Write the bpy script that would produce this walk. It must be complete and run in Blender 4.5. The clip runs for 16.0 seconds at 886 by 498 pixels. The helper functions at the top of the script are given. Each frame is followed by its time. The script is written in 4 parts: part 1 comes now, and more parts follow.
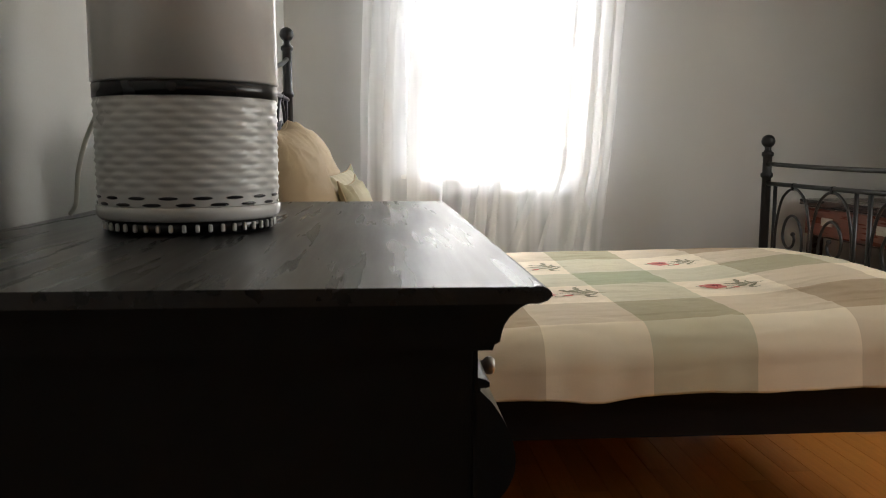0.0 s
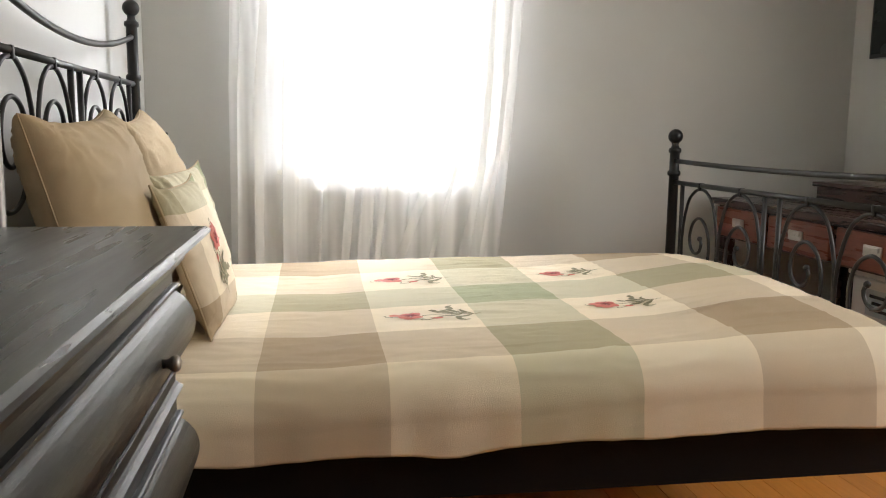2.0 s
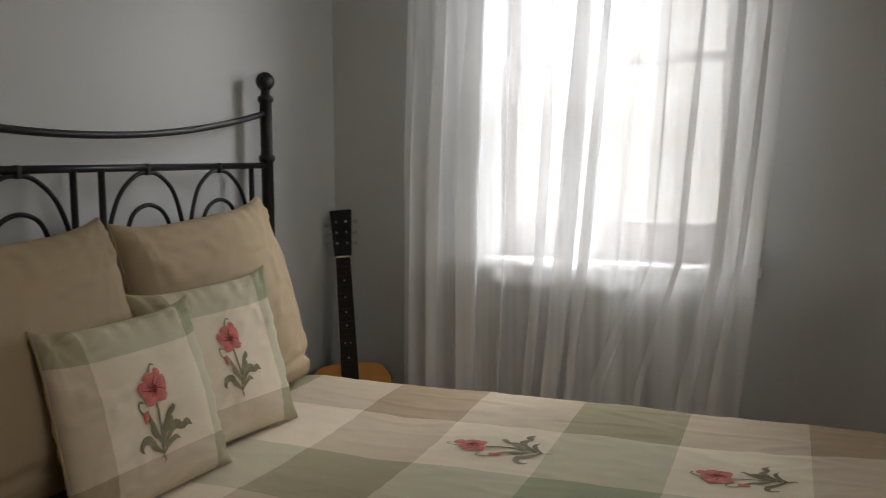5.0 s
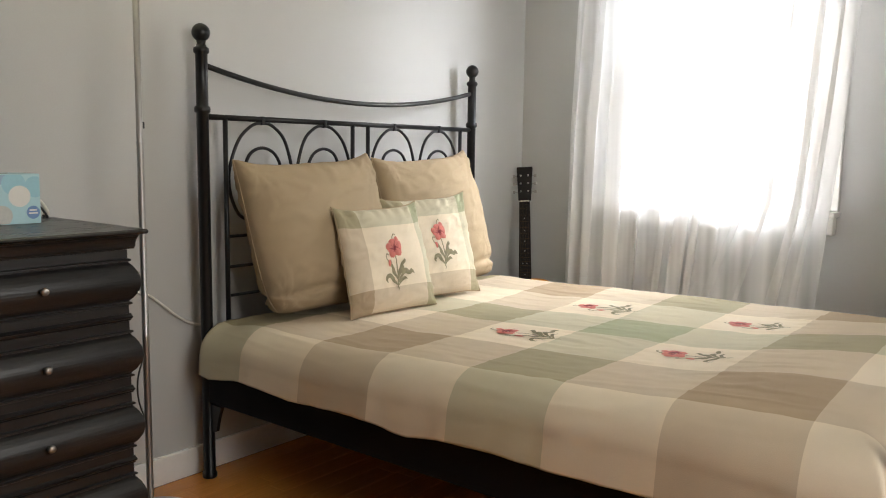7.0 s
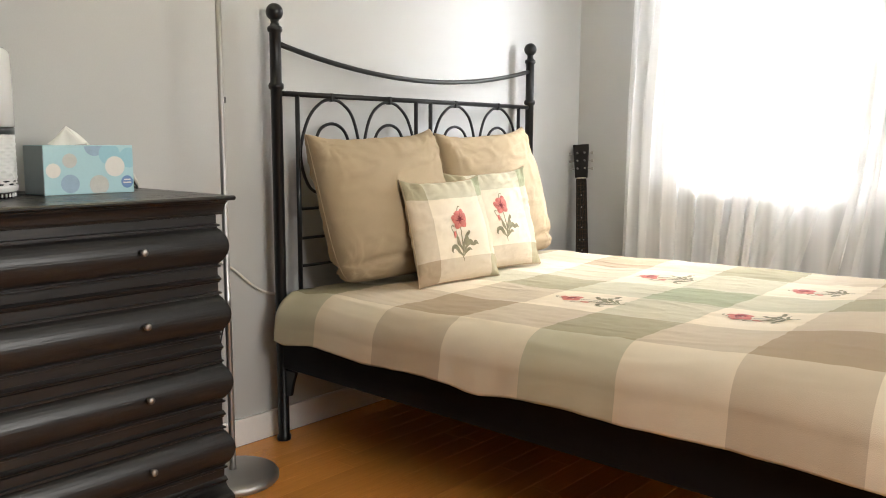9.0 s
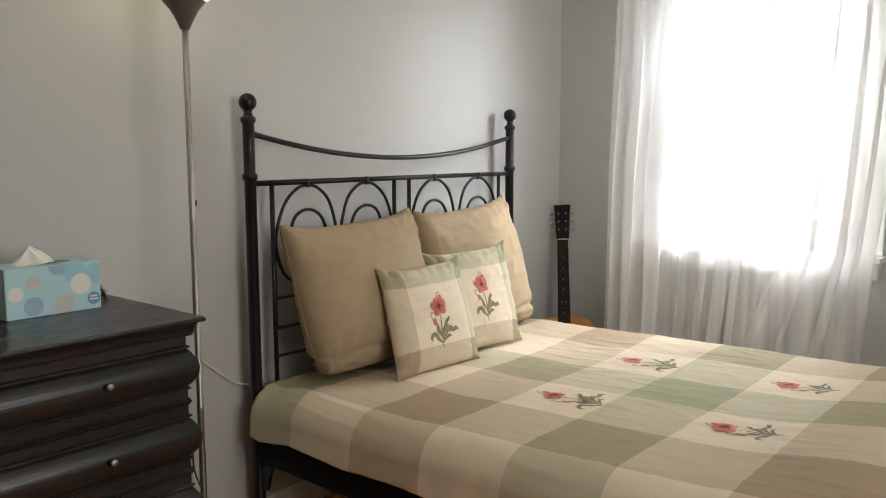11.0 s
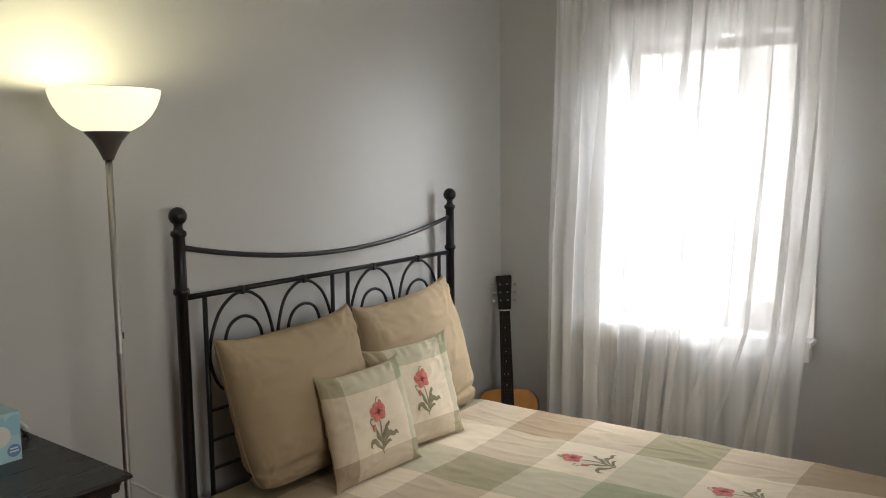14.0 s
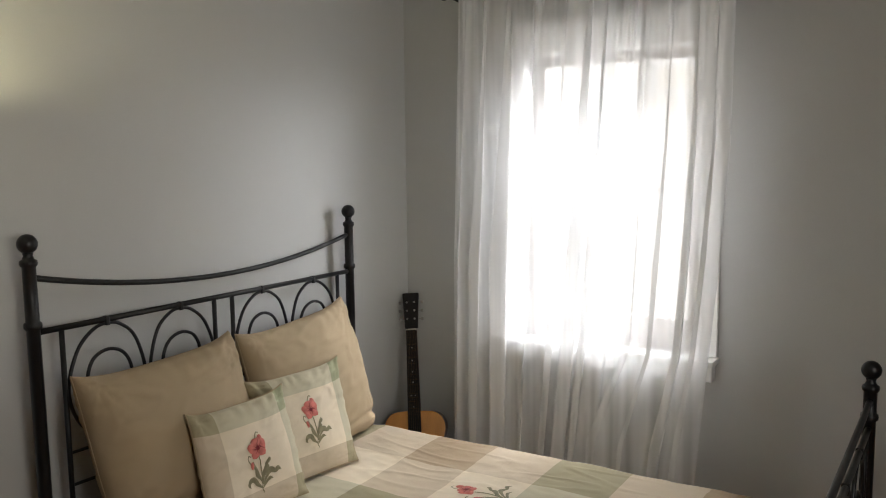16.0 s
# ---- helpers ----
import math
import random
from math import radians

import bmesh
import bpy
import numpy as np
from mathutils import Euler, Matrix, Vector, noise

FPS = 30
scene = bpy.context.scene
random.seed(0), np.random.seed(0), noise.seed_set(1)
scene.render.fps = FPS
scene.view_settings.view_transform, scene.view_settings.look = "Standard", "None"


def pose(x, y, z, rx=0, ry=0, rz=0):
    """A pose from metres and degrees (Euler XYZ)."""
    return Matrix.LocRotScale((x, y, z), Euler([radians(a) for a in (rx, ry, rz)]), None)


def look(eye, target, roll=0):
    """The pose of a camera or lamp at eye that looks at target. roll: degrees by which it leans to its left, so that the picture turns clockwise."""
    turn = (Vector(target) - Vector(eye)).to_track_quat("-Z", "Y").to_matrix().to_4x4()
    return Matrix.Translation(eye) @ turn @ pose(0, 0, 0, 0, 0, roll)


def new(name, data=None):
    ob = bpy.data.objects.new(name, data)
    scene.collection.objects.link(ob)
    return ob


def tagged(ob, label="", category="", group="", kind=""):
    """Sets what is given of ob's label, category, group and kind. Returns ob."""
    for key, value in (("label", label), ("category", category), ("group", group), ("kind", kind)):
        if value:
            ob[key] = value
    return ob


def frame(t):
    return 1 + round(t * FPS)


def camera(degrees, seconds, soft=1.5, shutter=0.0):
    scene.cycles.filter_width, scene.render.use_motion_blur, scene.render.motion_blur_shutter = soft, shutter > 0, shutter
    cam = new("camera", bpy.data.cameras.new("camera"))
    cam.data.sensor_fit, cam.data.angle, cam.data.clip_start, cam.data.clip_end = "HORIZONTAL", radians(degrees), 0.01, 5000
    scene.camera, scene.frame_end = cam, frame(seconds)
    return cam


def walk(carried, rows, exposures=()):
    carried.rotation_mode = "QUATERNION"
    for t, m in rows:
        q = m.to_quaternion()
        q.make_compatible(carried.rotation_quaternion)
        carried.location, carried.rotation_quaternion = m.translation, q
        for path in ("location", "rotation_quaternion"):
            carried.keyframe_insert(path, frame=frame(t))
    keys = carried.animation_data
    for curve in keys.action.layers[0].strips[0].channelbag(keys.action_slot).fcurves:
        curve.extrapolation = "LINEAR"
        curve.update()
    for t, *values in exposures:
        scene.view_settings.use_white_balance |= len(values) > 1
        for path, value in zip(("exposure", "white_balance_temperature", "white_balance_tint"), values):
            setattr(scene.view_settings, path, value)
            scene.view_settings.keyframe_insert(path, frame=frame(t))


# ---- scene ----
cam = camera(57.3, 16.0, 1.0, 0.15)
PATH = [
    (0, (0.442, 0.129, 0.982), (0.593, 2.108, 0.739), 0.1),
    (0.5, (0.471, 0.104, 0.893), (0.655, 2.08, 0.648), 0.1),
    (1, (0.543, 0.105, 0.844), (0.781, 2.076, 0.594), 0.1),
    (1.5, (0.639, 0.242, 0.907), (0.926, 2.204, 0.641), 0.1),
    (1.7, (0.672, 0.333, 0.952), (0.971, 2.292, 0.678), 0.3),
    (2, (0.697, 0.47, 1.012), (1.003, 2.427, 0.736), 0.6),
    (2.5, (0.776, 0.63, 1.091), (1.04, 2.594, 0.824), 0.5),
    (3, (0.938, 0.815, 1.169), (1.131, 2.788, 0.901), 0.3),
    (3.5, (1.066, 1.023, 1.221), (1.148, 3.003, 0.95), 0.4),
    (4, (1.187, 1.261, 1.22), (1.109, 3.243, 0.966), 0.2),
    (4.3, (1.289, 1.357, 1.225), (1.074, 3.329, 0.976), 0.2),
    (4.6, (1.409, 1.409, 1.208), (0.971, 3.347, 0.975), -0.1),
    (5, (1.574, 1.361, 1.206), (0.793, 3.188, 0.98), -0.1),
    (5.2, (1.663, 1.302, 1.199), (0.748, 3.067, 0.989), -0.2),
    (7.3, (2.311, 0.455, 1.043), (1.059, 1.995, 0.797), 0.7),
    (7.5, (2.318, 0.425, 1.013), (1.056, 1.955, 0.76), 0.6),
    (8, (2.309, 0.4, 0.928), (1.018, 1.904, 0.666), 0.3),
    (8.5, (2.294, 0.406, 0.945), (0.977, 1.888, 0.68), 0.2),
    (9, (2.275, 0.421, 1.025), (0.956, 1.901, 0.762), 0.2),
    (9.5, (2.248, 0.449, 1.091), (0.945, 1.945, 0.834), 0.1),
    (9.7, (2.246, 0.461, 1.116), (0.948, 1.961, 0.863), 0.0),
    (11.8, (2.207, 0.497, 1.397), (0.927, 2.015, 1.163), -0.4),
    (12, (2.2, 0.495, 1.424), (0.934, 2.026, 1.189), -0.4),
    (12.5, (2.197, 0.502, 1.48), (0.966, 2.061, 1.246), -0.4),
    (13, (2.215, 0.508, 1.534), (1.007, 2.085, 1.303), -0.5),
    (13.5, (2.207, 0.528, 1.59), (1.017, 2.118, 1.354), -0.4),
    (14, (2.226, 0.568, 1.626), (1.032, 2.154, 1.389), -0.6),
    (14.5, (2.255, 0.641, 1.63), (1.046, 2.216, 1.391), -0.6),
    (15, (2.279, 0.726, 1.649), (1.086, 2.313, 1.41), -0.5),
    (15.5, (2.293, 0.771, 1.679), (1.139, 2.388, 1.439), -0.4),
    (16, (2.311, 0.807, 1.679), (1.221, 2.468, 1.445), -0.7),
]
EXPOSURE = [(0, 0.45), (1, 1.05), (1.5, 1.05), (2, 0.9), (2.5, 0.6), (3, 0.25), (3.5, 0), (4, -0.4), (5, -0.97), (5.2, -0.95), (7.3, 0.7), (7.6, 0.75), (8.1, 1.05), (8.6, 1.12), (9.7, 1.0), (11.8, 0.1), (12.5, 0.05), (14.5, -0.25), (16, -0.33)]
walk(cam, [(t, look(eye, target, roll)) for t, eye, target, roll in PATH], EXPOSURE)


# ---- world and light ----
world = bpy.data.worlds.new("sky")
scene.world = world
world.use_nodes = True
wn = world.node_tree
sky = wn.nodes.new("ShaderNodeTexSky")
sky.sky_type, sky.sun_disc = "NISHITA", False
sky.sun_elevation, sky.sun_rotation = radians(50), radians(200)
wn.links.new(sky.outputs[0], wn.nodes["Background"].inputs[0])
wn.nodes["Background"].inputs[1].default_value = 0.12
sun_data = bpy.data.lights.new("sun", "SUN")
sun_data.energy, sun_data.angle, sun_data.color = 3.0, radians(0.5), (1.0, 0.95, 0.88)
sun = new("sun", sun_data)
sun.matrix_world = look((2, -6, 9), (0, 2, 0))

DAYLIGHT = 2.6     # brightness of the view outside the window
BULB = 8.0         # watts of the torchiere's bulb


def daylight(name, eye, target, wide, tall, watts, colour, spread=180):
    """An area lamp that stands in for the sky's light at a window."""
    data = bpy.data.lights.new(name, "AREA")
    data.shape, data.size, data.size_y, data.energy, data.color = "RECTANGLE", wide, tall, watts, colour
    data.spread = radians(spread)
    new(name, data).matrix_world = look(eye, target)


daylight("sky_north", (1.3, 5.6, 3.8), (1.04, 4.05, 1.42), 3.0, 1.5, 720.0, (0.93, 0.955, 1.0))
daylight("sky_north_east", (2.75, 5.5, 2.9), (1.04, 4.05, 1.42), 1.6, 2.2, 620.0, (0.93, 0.955, 1.0))
daylight("sky_east", (3.27, 1.62, 1.53), (0.0, 1.50, 1.20), 1.25, 1.05, 21.0, (1.0, 0.945, 0.865), 180)

# ---- small helpers ----


def part(name, bm, material, parent=None, label="", smooth=False):
    """One mesh object from a bmesh, under a thing or a part."""
    me = bpy.data.meshes.new(name)
    if smooth:
        for f in bm.faces:
            f.smooth = True
    bm.normal_update()
    bm.to_mesh(me)
    bm.free()
    if material:
        me.materials.append(material)
    ob = new(name, me)
    if parent:
        ob.parent = parent
        ob.matrix_parent_inverse = parent.matrix_world.inverted()
    if label:
        tagged(ob, label)
    return ob


def thing(name, at, label, category, group="", kind=""):
    """An empty at the base of a thing, which parents its parts."""
    ob = new(name)
    ob.empty_display_size = 0.05
    ob.location = at
    bpy.context.view_layer.update()
    return tagged(ob, label, category, group, kind)


def add_box(bm, x0, x1, y0, y1, z0, z1, bevel=0.0, segs=2):
    """A box with bevelled edges, added to bm."""
    m = Matrix.Translation(((x0 + x1) / 2, (y0 + y1) / 2, (z0 + z1) / 2)) @ Matrix.Diagonal((x1 - x0, y1 - y0, z1 - z0, 1))
    verts = bmesh.ops.create_cube(bm, size=1.0, matrix=m)["verts"]
    if bevel:
        edges = list({e for v in verts for e in v.link_edges})
        bmesh.ops.bevel(bm, geom=edges, offset=bevel, segments=segs, affect="EDGES", profile=0.6)
    return bm


def box(*a, **k):
    return add_box(bmesh.new(), *a, **k)


def add_lathe(bm, profile, centre, segs=32):
    """A turned shape: profile of (radius, z) round the upright through centre."""
    cx, cy, cz = centre
    rings = []
    for r, z in profile:
        if r < 1e-5:
            rings.append([bm.verts.new((cx, cy, cz + z))])
        else:
            rings.append([bm.verts.new((cx + r * math.cos(2 * math.pi * k / segs), cy + r * math.sin(2 * math.pi * k / segs), cz + z)) for k in range(segs)])
    for a, b in zip(rings, rings[1:]):
        for k in range(segs):
            j = (k + 1) % segs
            if len(a) == 1 and len(b) == 1:
                continue
            if len(a) == 1:
                bm.faces.new((a[0], b[k], b[j]))
            elif len(b) == 1:
                bm.faces.new((a[k], a[j], b[0]))
            else:
                bm.faces.new((a[k], a[j], b[j], b[k]))
    for ring, flip in ((rings[0], True), (rings[-1], False)):
        if len(ring) > 1:
            bm.faces.new(ring[::-1] if flip else ring)
    bmesh.ops.recalc_face_normals(bm, faces=bm.faces[:])
    return bm


def lathe(profile, centre, segs=32):
    return add_lathe(bmesh.new(), profile, centre, segs)


def spline(points, steps=8):
    """A smooth line through the points (Catmull-Rom)."""
    pts = [Vector(p) for p in points]
    pts = [2 * pts[0] - pts[1]] + pts + [2 * pts[-1] - pts[-2]]
    out = []
    for a, b, c, d in zip(pts, pts[1:], pts[2:], pts[3:]):
        for k in range(steps):
            t = k / steps
            out.append(0.5 * (2 * b + (c - a) * t + (2 * a - 5 * b + 4 * c - d) * t * t + (3 * b - a - 3 * c + d) * t ** 3))
    return out + [pts[-2]]


def add_tube(bm, points, radius, segs=10):
    """A round bar along the points; radius may be a list."""
    pts = [Vector(p) for p in points]
    rad = radius if isinstance(radius, (list, tuple)) else [radius] * len(pts)
    side = None
    rings = []
    for n, p in enumerate(pts):
        ahead = (pts[min(n + 1, len(pts) - 1)] - pts[max(n - 1, 0)]).normalized()
        if side is None:
            side = ahead.orthogonal().normalized()
        side = (side - ahead * side.dot(ahead)).normalized()
        up = ahead.cross(side)
        rings.append([bm.verts.new(p + rad[n] * (math.cos(2 * math.pi * k / segs) * side + math.sin(2 * math.pi * k / segs) * up)) for k in range(segs)])
    for a, b in zip(rings, rings[1:]):
        for k in range(segs):
            bm.faces.new((a[k], a[(k + 1) % segs], b[(k + 1) % segs], b[k]))
    bm.faces.new(rings[0][::-1])
    bm.faces.new(rings[-1])
    return bm


def tube(points, radius, segs=10):
    return add_tube(bmesh.new(), points, radius, segs)


def extrude_y(profile, y0, y1):
    """A closed outline of (x, z), drawn out from y0 to y1."""
    bm = bmesh.new()
    a = [bm.verts.new((x, y0, z)) for x, z in profile]
    b = [bm.verts.new((x, y1, z)) for x, z in profile]
    n = len(profile)
    for k in range(n):
        bm.faces.new((a[k], a[(k + 1) % n], b[(k + 1) % n], b[k]))
    bm.faces.new(a[::-1])
    bm.faces.new(b)
    bmesh.ops.recalc_face_normals(bm, faces=bm.faces[:])
    return bm


# ---- materials ----


def material(name, colour, rough=0.5, metal=0.0, vary=0.08, scale=6.0, grain=120.0, bump=0.1, stretch=(1, 1, 1), spec=0.5, random_tone=0.0, distance=0.002, uneven=0.07):
    """Paint, wood, cloth or metal with tone changes at two scales, uneven gloss and fine relief."""
    m = bpy.data.materials.new(name)
    m.use_nodes = True
    nt = m.node_tree
    b = nt.nodes["Principled BSDF"]
    b.inputs["Metallic"].default_value = metal
    b.inputs["Specular IOR Level"].default_value = spec
    co = nt.nodes.new("ShaderNodeTexCoord")
    mp = nt.nodes.new("ShaderNodeMapping")
    mp.inputs["Scale"].default_value = stretch
    nt.links.new(co.outputs["Object"], mp.inputs[0])
    big, fine = nt.nodes.new("ShaderNodeTexNoise"), nt.nodes.new("ShaderNodeTexNoise")
    big.inputs["Scale"].default_value, fine.inputs["Scale"].default_value = scale, grain
    big.inputs["Detail"].default_value, fine.inputs["Detail"].default_value = 4, 5
    for n in (big, fine):
        nt.links.new(mp.outputs[0], n.inputs["Vector"])
    add = nt.nodes.new("ShaderNodeMath")
    add.operation = "ADD"
    nt.links.new(big.outputs[0], add.inputs[0])
    nt.links.new(fine.outputs[0], add.inputs[1])
    ramp = nt.nodes.new("ShaderNodeMapRange")
    ramp.inputs[1].default_value, ramp.inputs[2].default_value = 0.6, 1.4
    ramp.inputs[3].default_value, ramp.inputs[4].default_value = 1 - vary, 1 + vary
    nt.links.new(add.outputs[0], ramp.inputs[0])
    value = ramp.outputs[0]
    if random_tone:
        info = nt.nodes.new("ShaderNodeObjectInfo")
        tone = nt.nodes.new("ShaderNodeMapRange")
        tone.inputs[3].default_value, tone.inputs[4].default_value = 1 - random_tone, 1 + random_tone
        nt.links.new(info.outputs["Random"], tone.inputs[0])
        mul = nt.nodes.new("ShaderNodeMath")
        mul.operation = "MULTIPLY"
        nt.links.new(value, mul.inputs[0])
        nt.links.new(tone.outputs[0], mul.inputs[1])
        value = mul.outputs[0]
    hue = nt.nodes.new("ShaderNodeVectorMath")
    hue.operation = "SCALE"
    hue.inputs[0].default_value = colour[:3]
    nt.links.new(value, hue.inputs["Scale"])
    nt.links.new(hue.outputs[0], b.inputs["Base Color"])
    gloss = nt.nodes.new("ShaderNodeMapRange")
    gloss.inputs[1].default_value, gloss.inputs[2].default_value = 0.3, 0.7
    gloss.inputs[3].default_value, gloss.inputs[4].default_value = max(rough - uneven, 0.02), min(rough + uneven, 1)
    nt.links.new(big.outputs[0], gloss.inputs[0])
    nt.links.new(gloss.outputs[0], b.inputs["Roughness"])
    if bump:
        bp = nt.nodes.new("ShaderNodeBump")
        bp.inputs["Strength"].default_value, bp.inputs["Distance"].default_value = bump, distance
        nt.links.new(fine.outputs[0], bp.inputs["Height"])
        nt.links.new(bp.outputs[0], b.inputs["Normal"])
    return m


WALL = material("wall_paint", (0.50, 0.50, 0.487), 0.6, vary=0.03, scale=1.2, grain=220, bump=0.12)
CEILING = material("ceiling_paint", (0.64, 0.64, 0.62), 0.8, vary=0.02, grain=160, bump=0.1)
TRIM = material("white_trim_paint", (0.86, 0.85, 0.82), 0.35, vary=0.03, scale=3, grain=90, bump=0.06)
SASH = material("taupe_sash_paint", (0.36, 0.325, 0.30), 0.45, vary=0.08, scale=5, grain=90, bump=0.06)
IRON = material("black_enamel", (0.008, 0.008, 0.009), 0.34, vary=0.1, scale=14, grain=260, bump=0.0, uneven=0.02, spec=0.4)
SATIN = material("black_satin_paint", (0.008, 0.008, 0.0095), 0.7, vary=0.2, scale=10, grain=300, bump=0.03, spec=0.15)
DARKWOOD = material("black_stained_oak", (0.0145, 0.0140, 0.0140), 0.33, spec=0.5, vary=0.45, scale=5, grain=26, uneven=0.05, bump=0.18, stretch=(14, 0.9, 14), distance=0.0022)
# Darker, duller copy of the chest's oak; shade is in its colour.
SHADEDWOOD = material("black_stained_oak_shaded", (0.010, 0.0102, 0.011), 0.72, spec=0.2, vary=0.25, scale=5, grain=40, bump=0.05)
TOPWOOD = material("black_stained_oak_top", (0.011, 0.0105, 0.0105), 0.29, vary=0.4, scale=4, grain=16, uneven=0.04, bump=0.12, stretch=(14, 0.9, 14), distance=0.002)
OAK = material("honey_oak", (0.60, 0.245, 0.052), 0.24, vary=0.10, scale=4, grain=12, bump=0.008, stretch=(14, 1.0, 14), uneven=0.015, random_tone=0.12)
SUBFLOOR = material("floor_gap", (0.16, 0.07, 0.025), 0.8, vary=0.2)
KHAKI = material("khaki_cotton", (0.390, 0.300, 0.192), 0.85, vary=0.05, scale=7, grain=500, bump=0.35, spec=0.2)
MATTRESS = material("mattress_ticking", (0.6, 0.58, 0.54), 0.9, vary=0.05, bump=0.2)
STEEL = material("brushed_steel", (0.45, 0.44, 0.43), 0.46, 1.0, vary=0.08, scale=20, grain=300, bump=0.06, stretch=(1, 1, 0.1))
PEWTER = material("pewter", (0.38, 0.365, 0.34), 0.5, 1.0, vary=0.12, scale=40, grain=300, bump=0.1)
NICKEL = material("satin_nickel", (0.68, 0.66, 0.61), 0.34, 1.0, vary=0.10, scale=40, grain=300, bump=0.05)
LAMPCONE = material("grey_lamp_plastic", (0.09, 0.08, 0.07), 0.4, vary=0.06, bump=0.05)
CORDWHITE = material("white_cord", (0.66, 0.64, 0.58), 0.5, vary=0.05, bump=0.1)
CORDBLACK = material("black_cord", (0.012, 0.012, 0.013), 0.45, vary=0.1, bump=0.1)
PLASTIC = material("white_plastic", (0.72, 0.72, 0.70), 0.16, vary=0.02, bump=0.02)
WEAVE = material("white_moulded_plastic", (0.70, 0.70, 0.68), 0.3, vary=0.03, bump=0.05)
BLACKPLASTIC = material("black_plastic", (0.012, 0.012, 0.014), 0.3, vary=0.1, bump=0.05)
CHERRY = material("cherry_wood", (0.16, 0.047, 0.026), 0.3, vary=0.3, scale=4, grain=26, bump=0.12, stretch=(12, 1.0, 12))
CHERRYDARK = material("dark_cherry_wood", (0.04, 0.016, 0.012), 0.28, vary=0.3, scale=4, grain=26, bump=0.12, stretch=(12, 1.0, 12))
SPRUCE = material("amber_spruce", (0.60, 0.27, 0.07), 0.22, vary=0.12, scale=3, grain=40, bump=0.03, stretch=(16, 1, 1))
MAHOGANY = material("mahogany", (0.08, 0.03, 0.016), 0.3, vary=0.2, scale=4, grain=30, bump=0.05)
BRONZE = material("bronze_wire", (0.10, 0.06, 0.03), 0.5, 1.0, vary=0.1, bump=0.0)
EBONY = material("ebony", (0.012, 0.010, 0.009), 0.5, spec=0.25, vary=0.2, scale=6, grain=60, bump=0.06)
IVORY = material("ivory_plastic", (0.72, 0.68, 0.58), 0.3, vary=0.04, bump=0.0)
TISSUE = material("tissue_paper", (0.82, 0.81, 0.76), 0.95, vary=0.03, grain=300, bump=0.3)
BOXBLUE = material("pale_blue_card", (0.44, 0.66, 0.70), 0.4, vary=0.03, scale=5, bump=0.03)
BOXGREY = material("grey_blue_card", (0.40, 0.47, 0.51), 0.45, vary=0.03, bump=0.03)
DOTBLUE = material("slate_blue_print", (0.32, 0.45, 0.58), 0.4, vary=0.10, scale=60, grain=500, bump=0.0)
DOTTEAL = material("teal_print", (0.33, 0.58, 0.66), 0.4, vary=0.05, bump=0.0)
DOTTAN = material("tan_print", (0.56, 0.56, 0.53), 0.4, vary=0.10, scale=60, grain=500, bump=0.0)
DOTCREAM = material("cream_print", (0.78, 0.75, 0.70), 0.4, vary=0.03, bump=0.0)
LOGOBLUE = material("royal_blue_print", (0.16, 0.28, 0.52), 0.4, vary=0.03, bump=0.0)
NAVY = material("navy_nylon", (0.010, 0.012, 0.02), 0.7, vary=0.2, grain=300, bump=0.3)
RED = material("coral_red_thread", (0.63, 0.185, 0.145), 0.6, vary=0.3, scale=60, grain=900, bump=0.6, spec=0.3)
DARKRED = material("dark_red_thread", (0.20, 0.02, 0.025), 0.6, vary=0.3, scale=60, grain=900, bump=0.6, spec=0.3)
LEAF = material("olive_green_thread", (0.24, 0.21, 0.12), 0.65, vary=0.4, scale=50, grain=900, bump=0.6, spec=0.3)
SCREEN = material("black_screen", (0.012, 0.016, 0.018), 0.25, vary=0.05, bump=0.0)


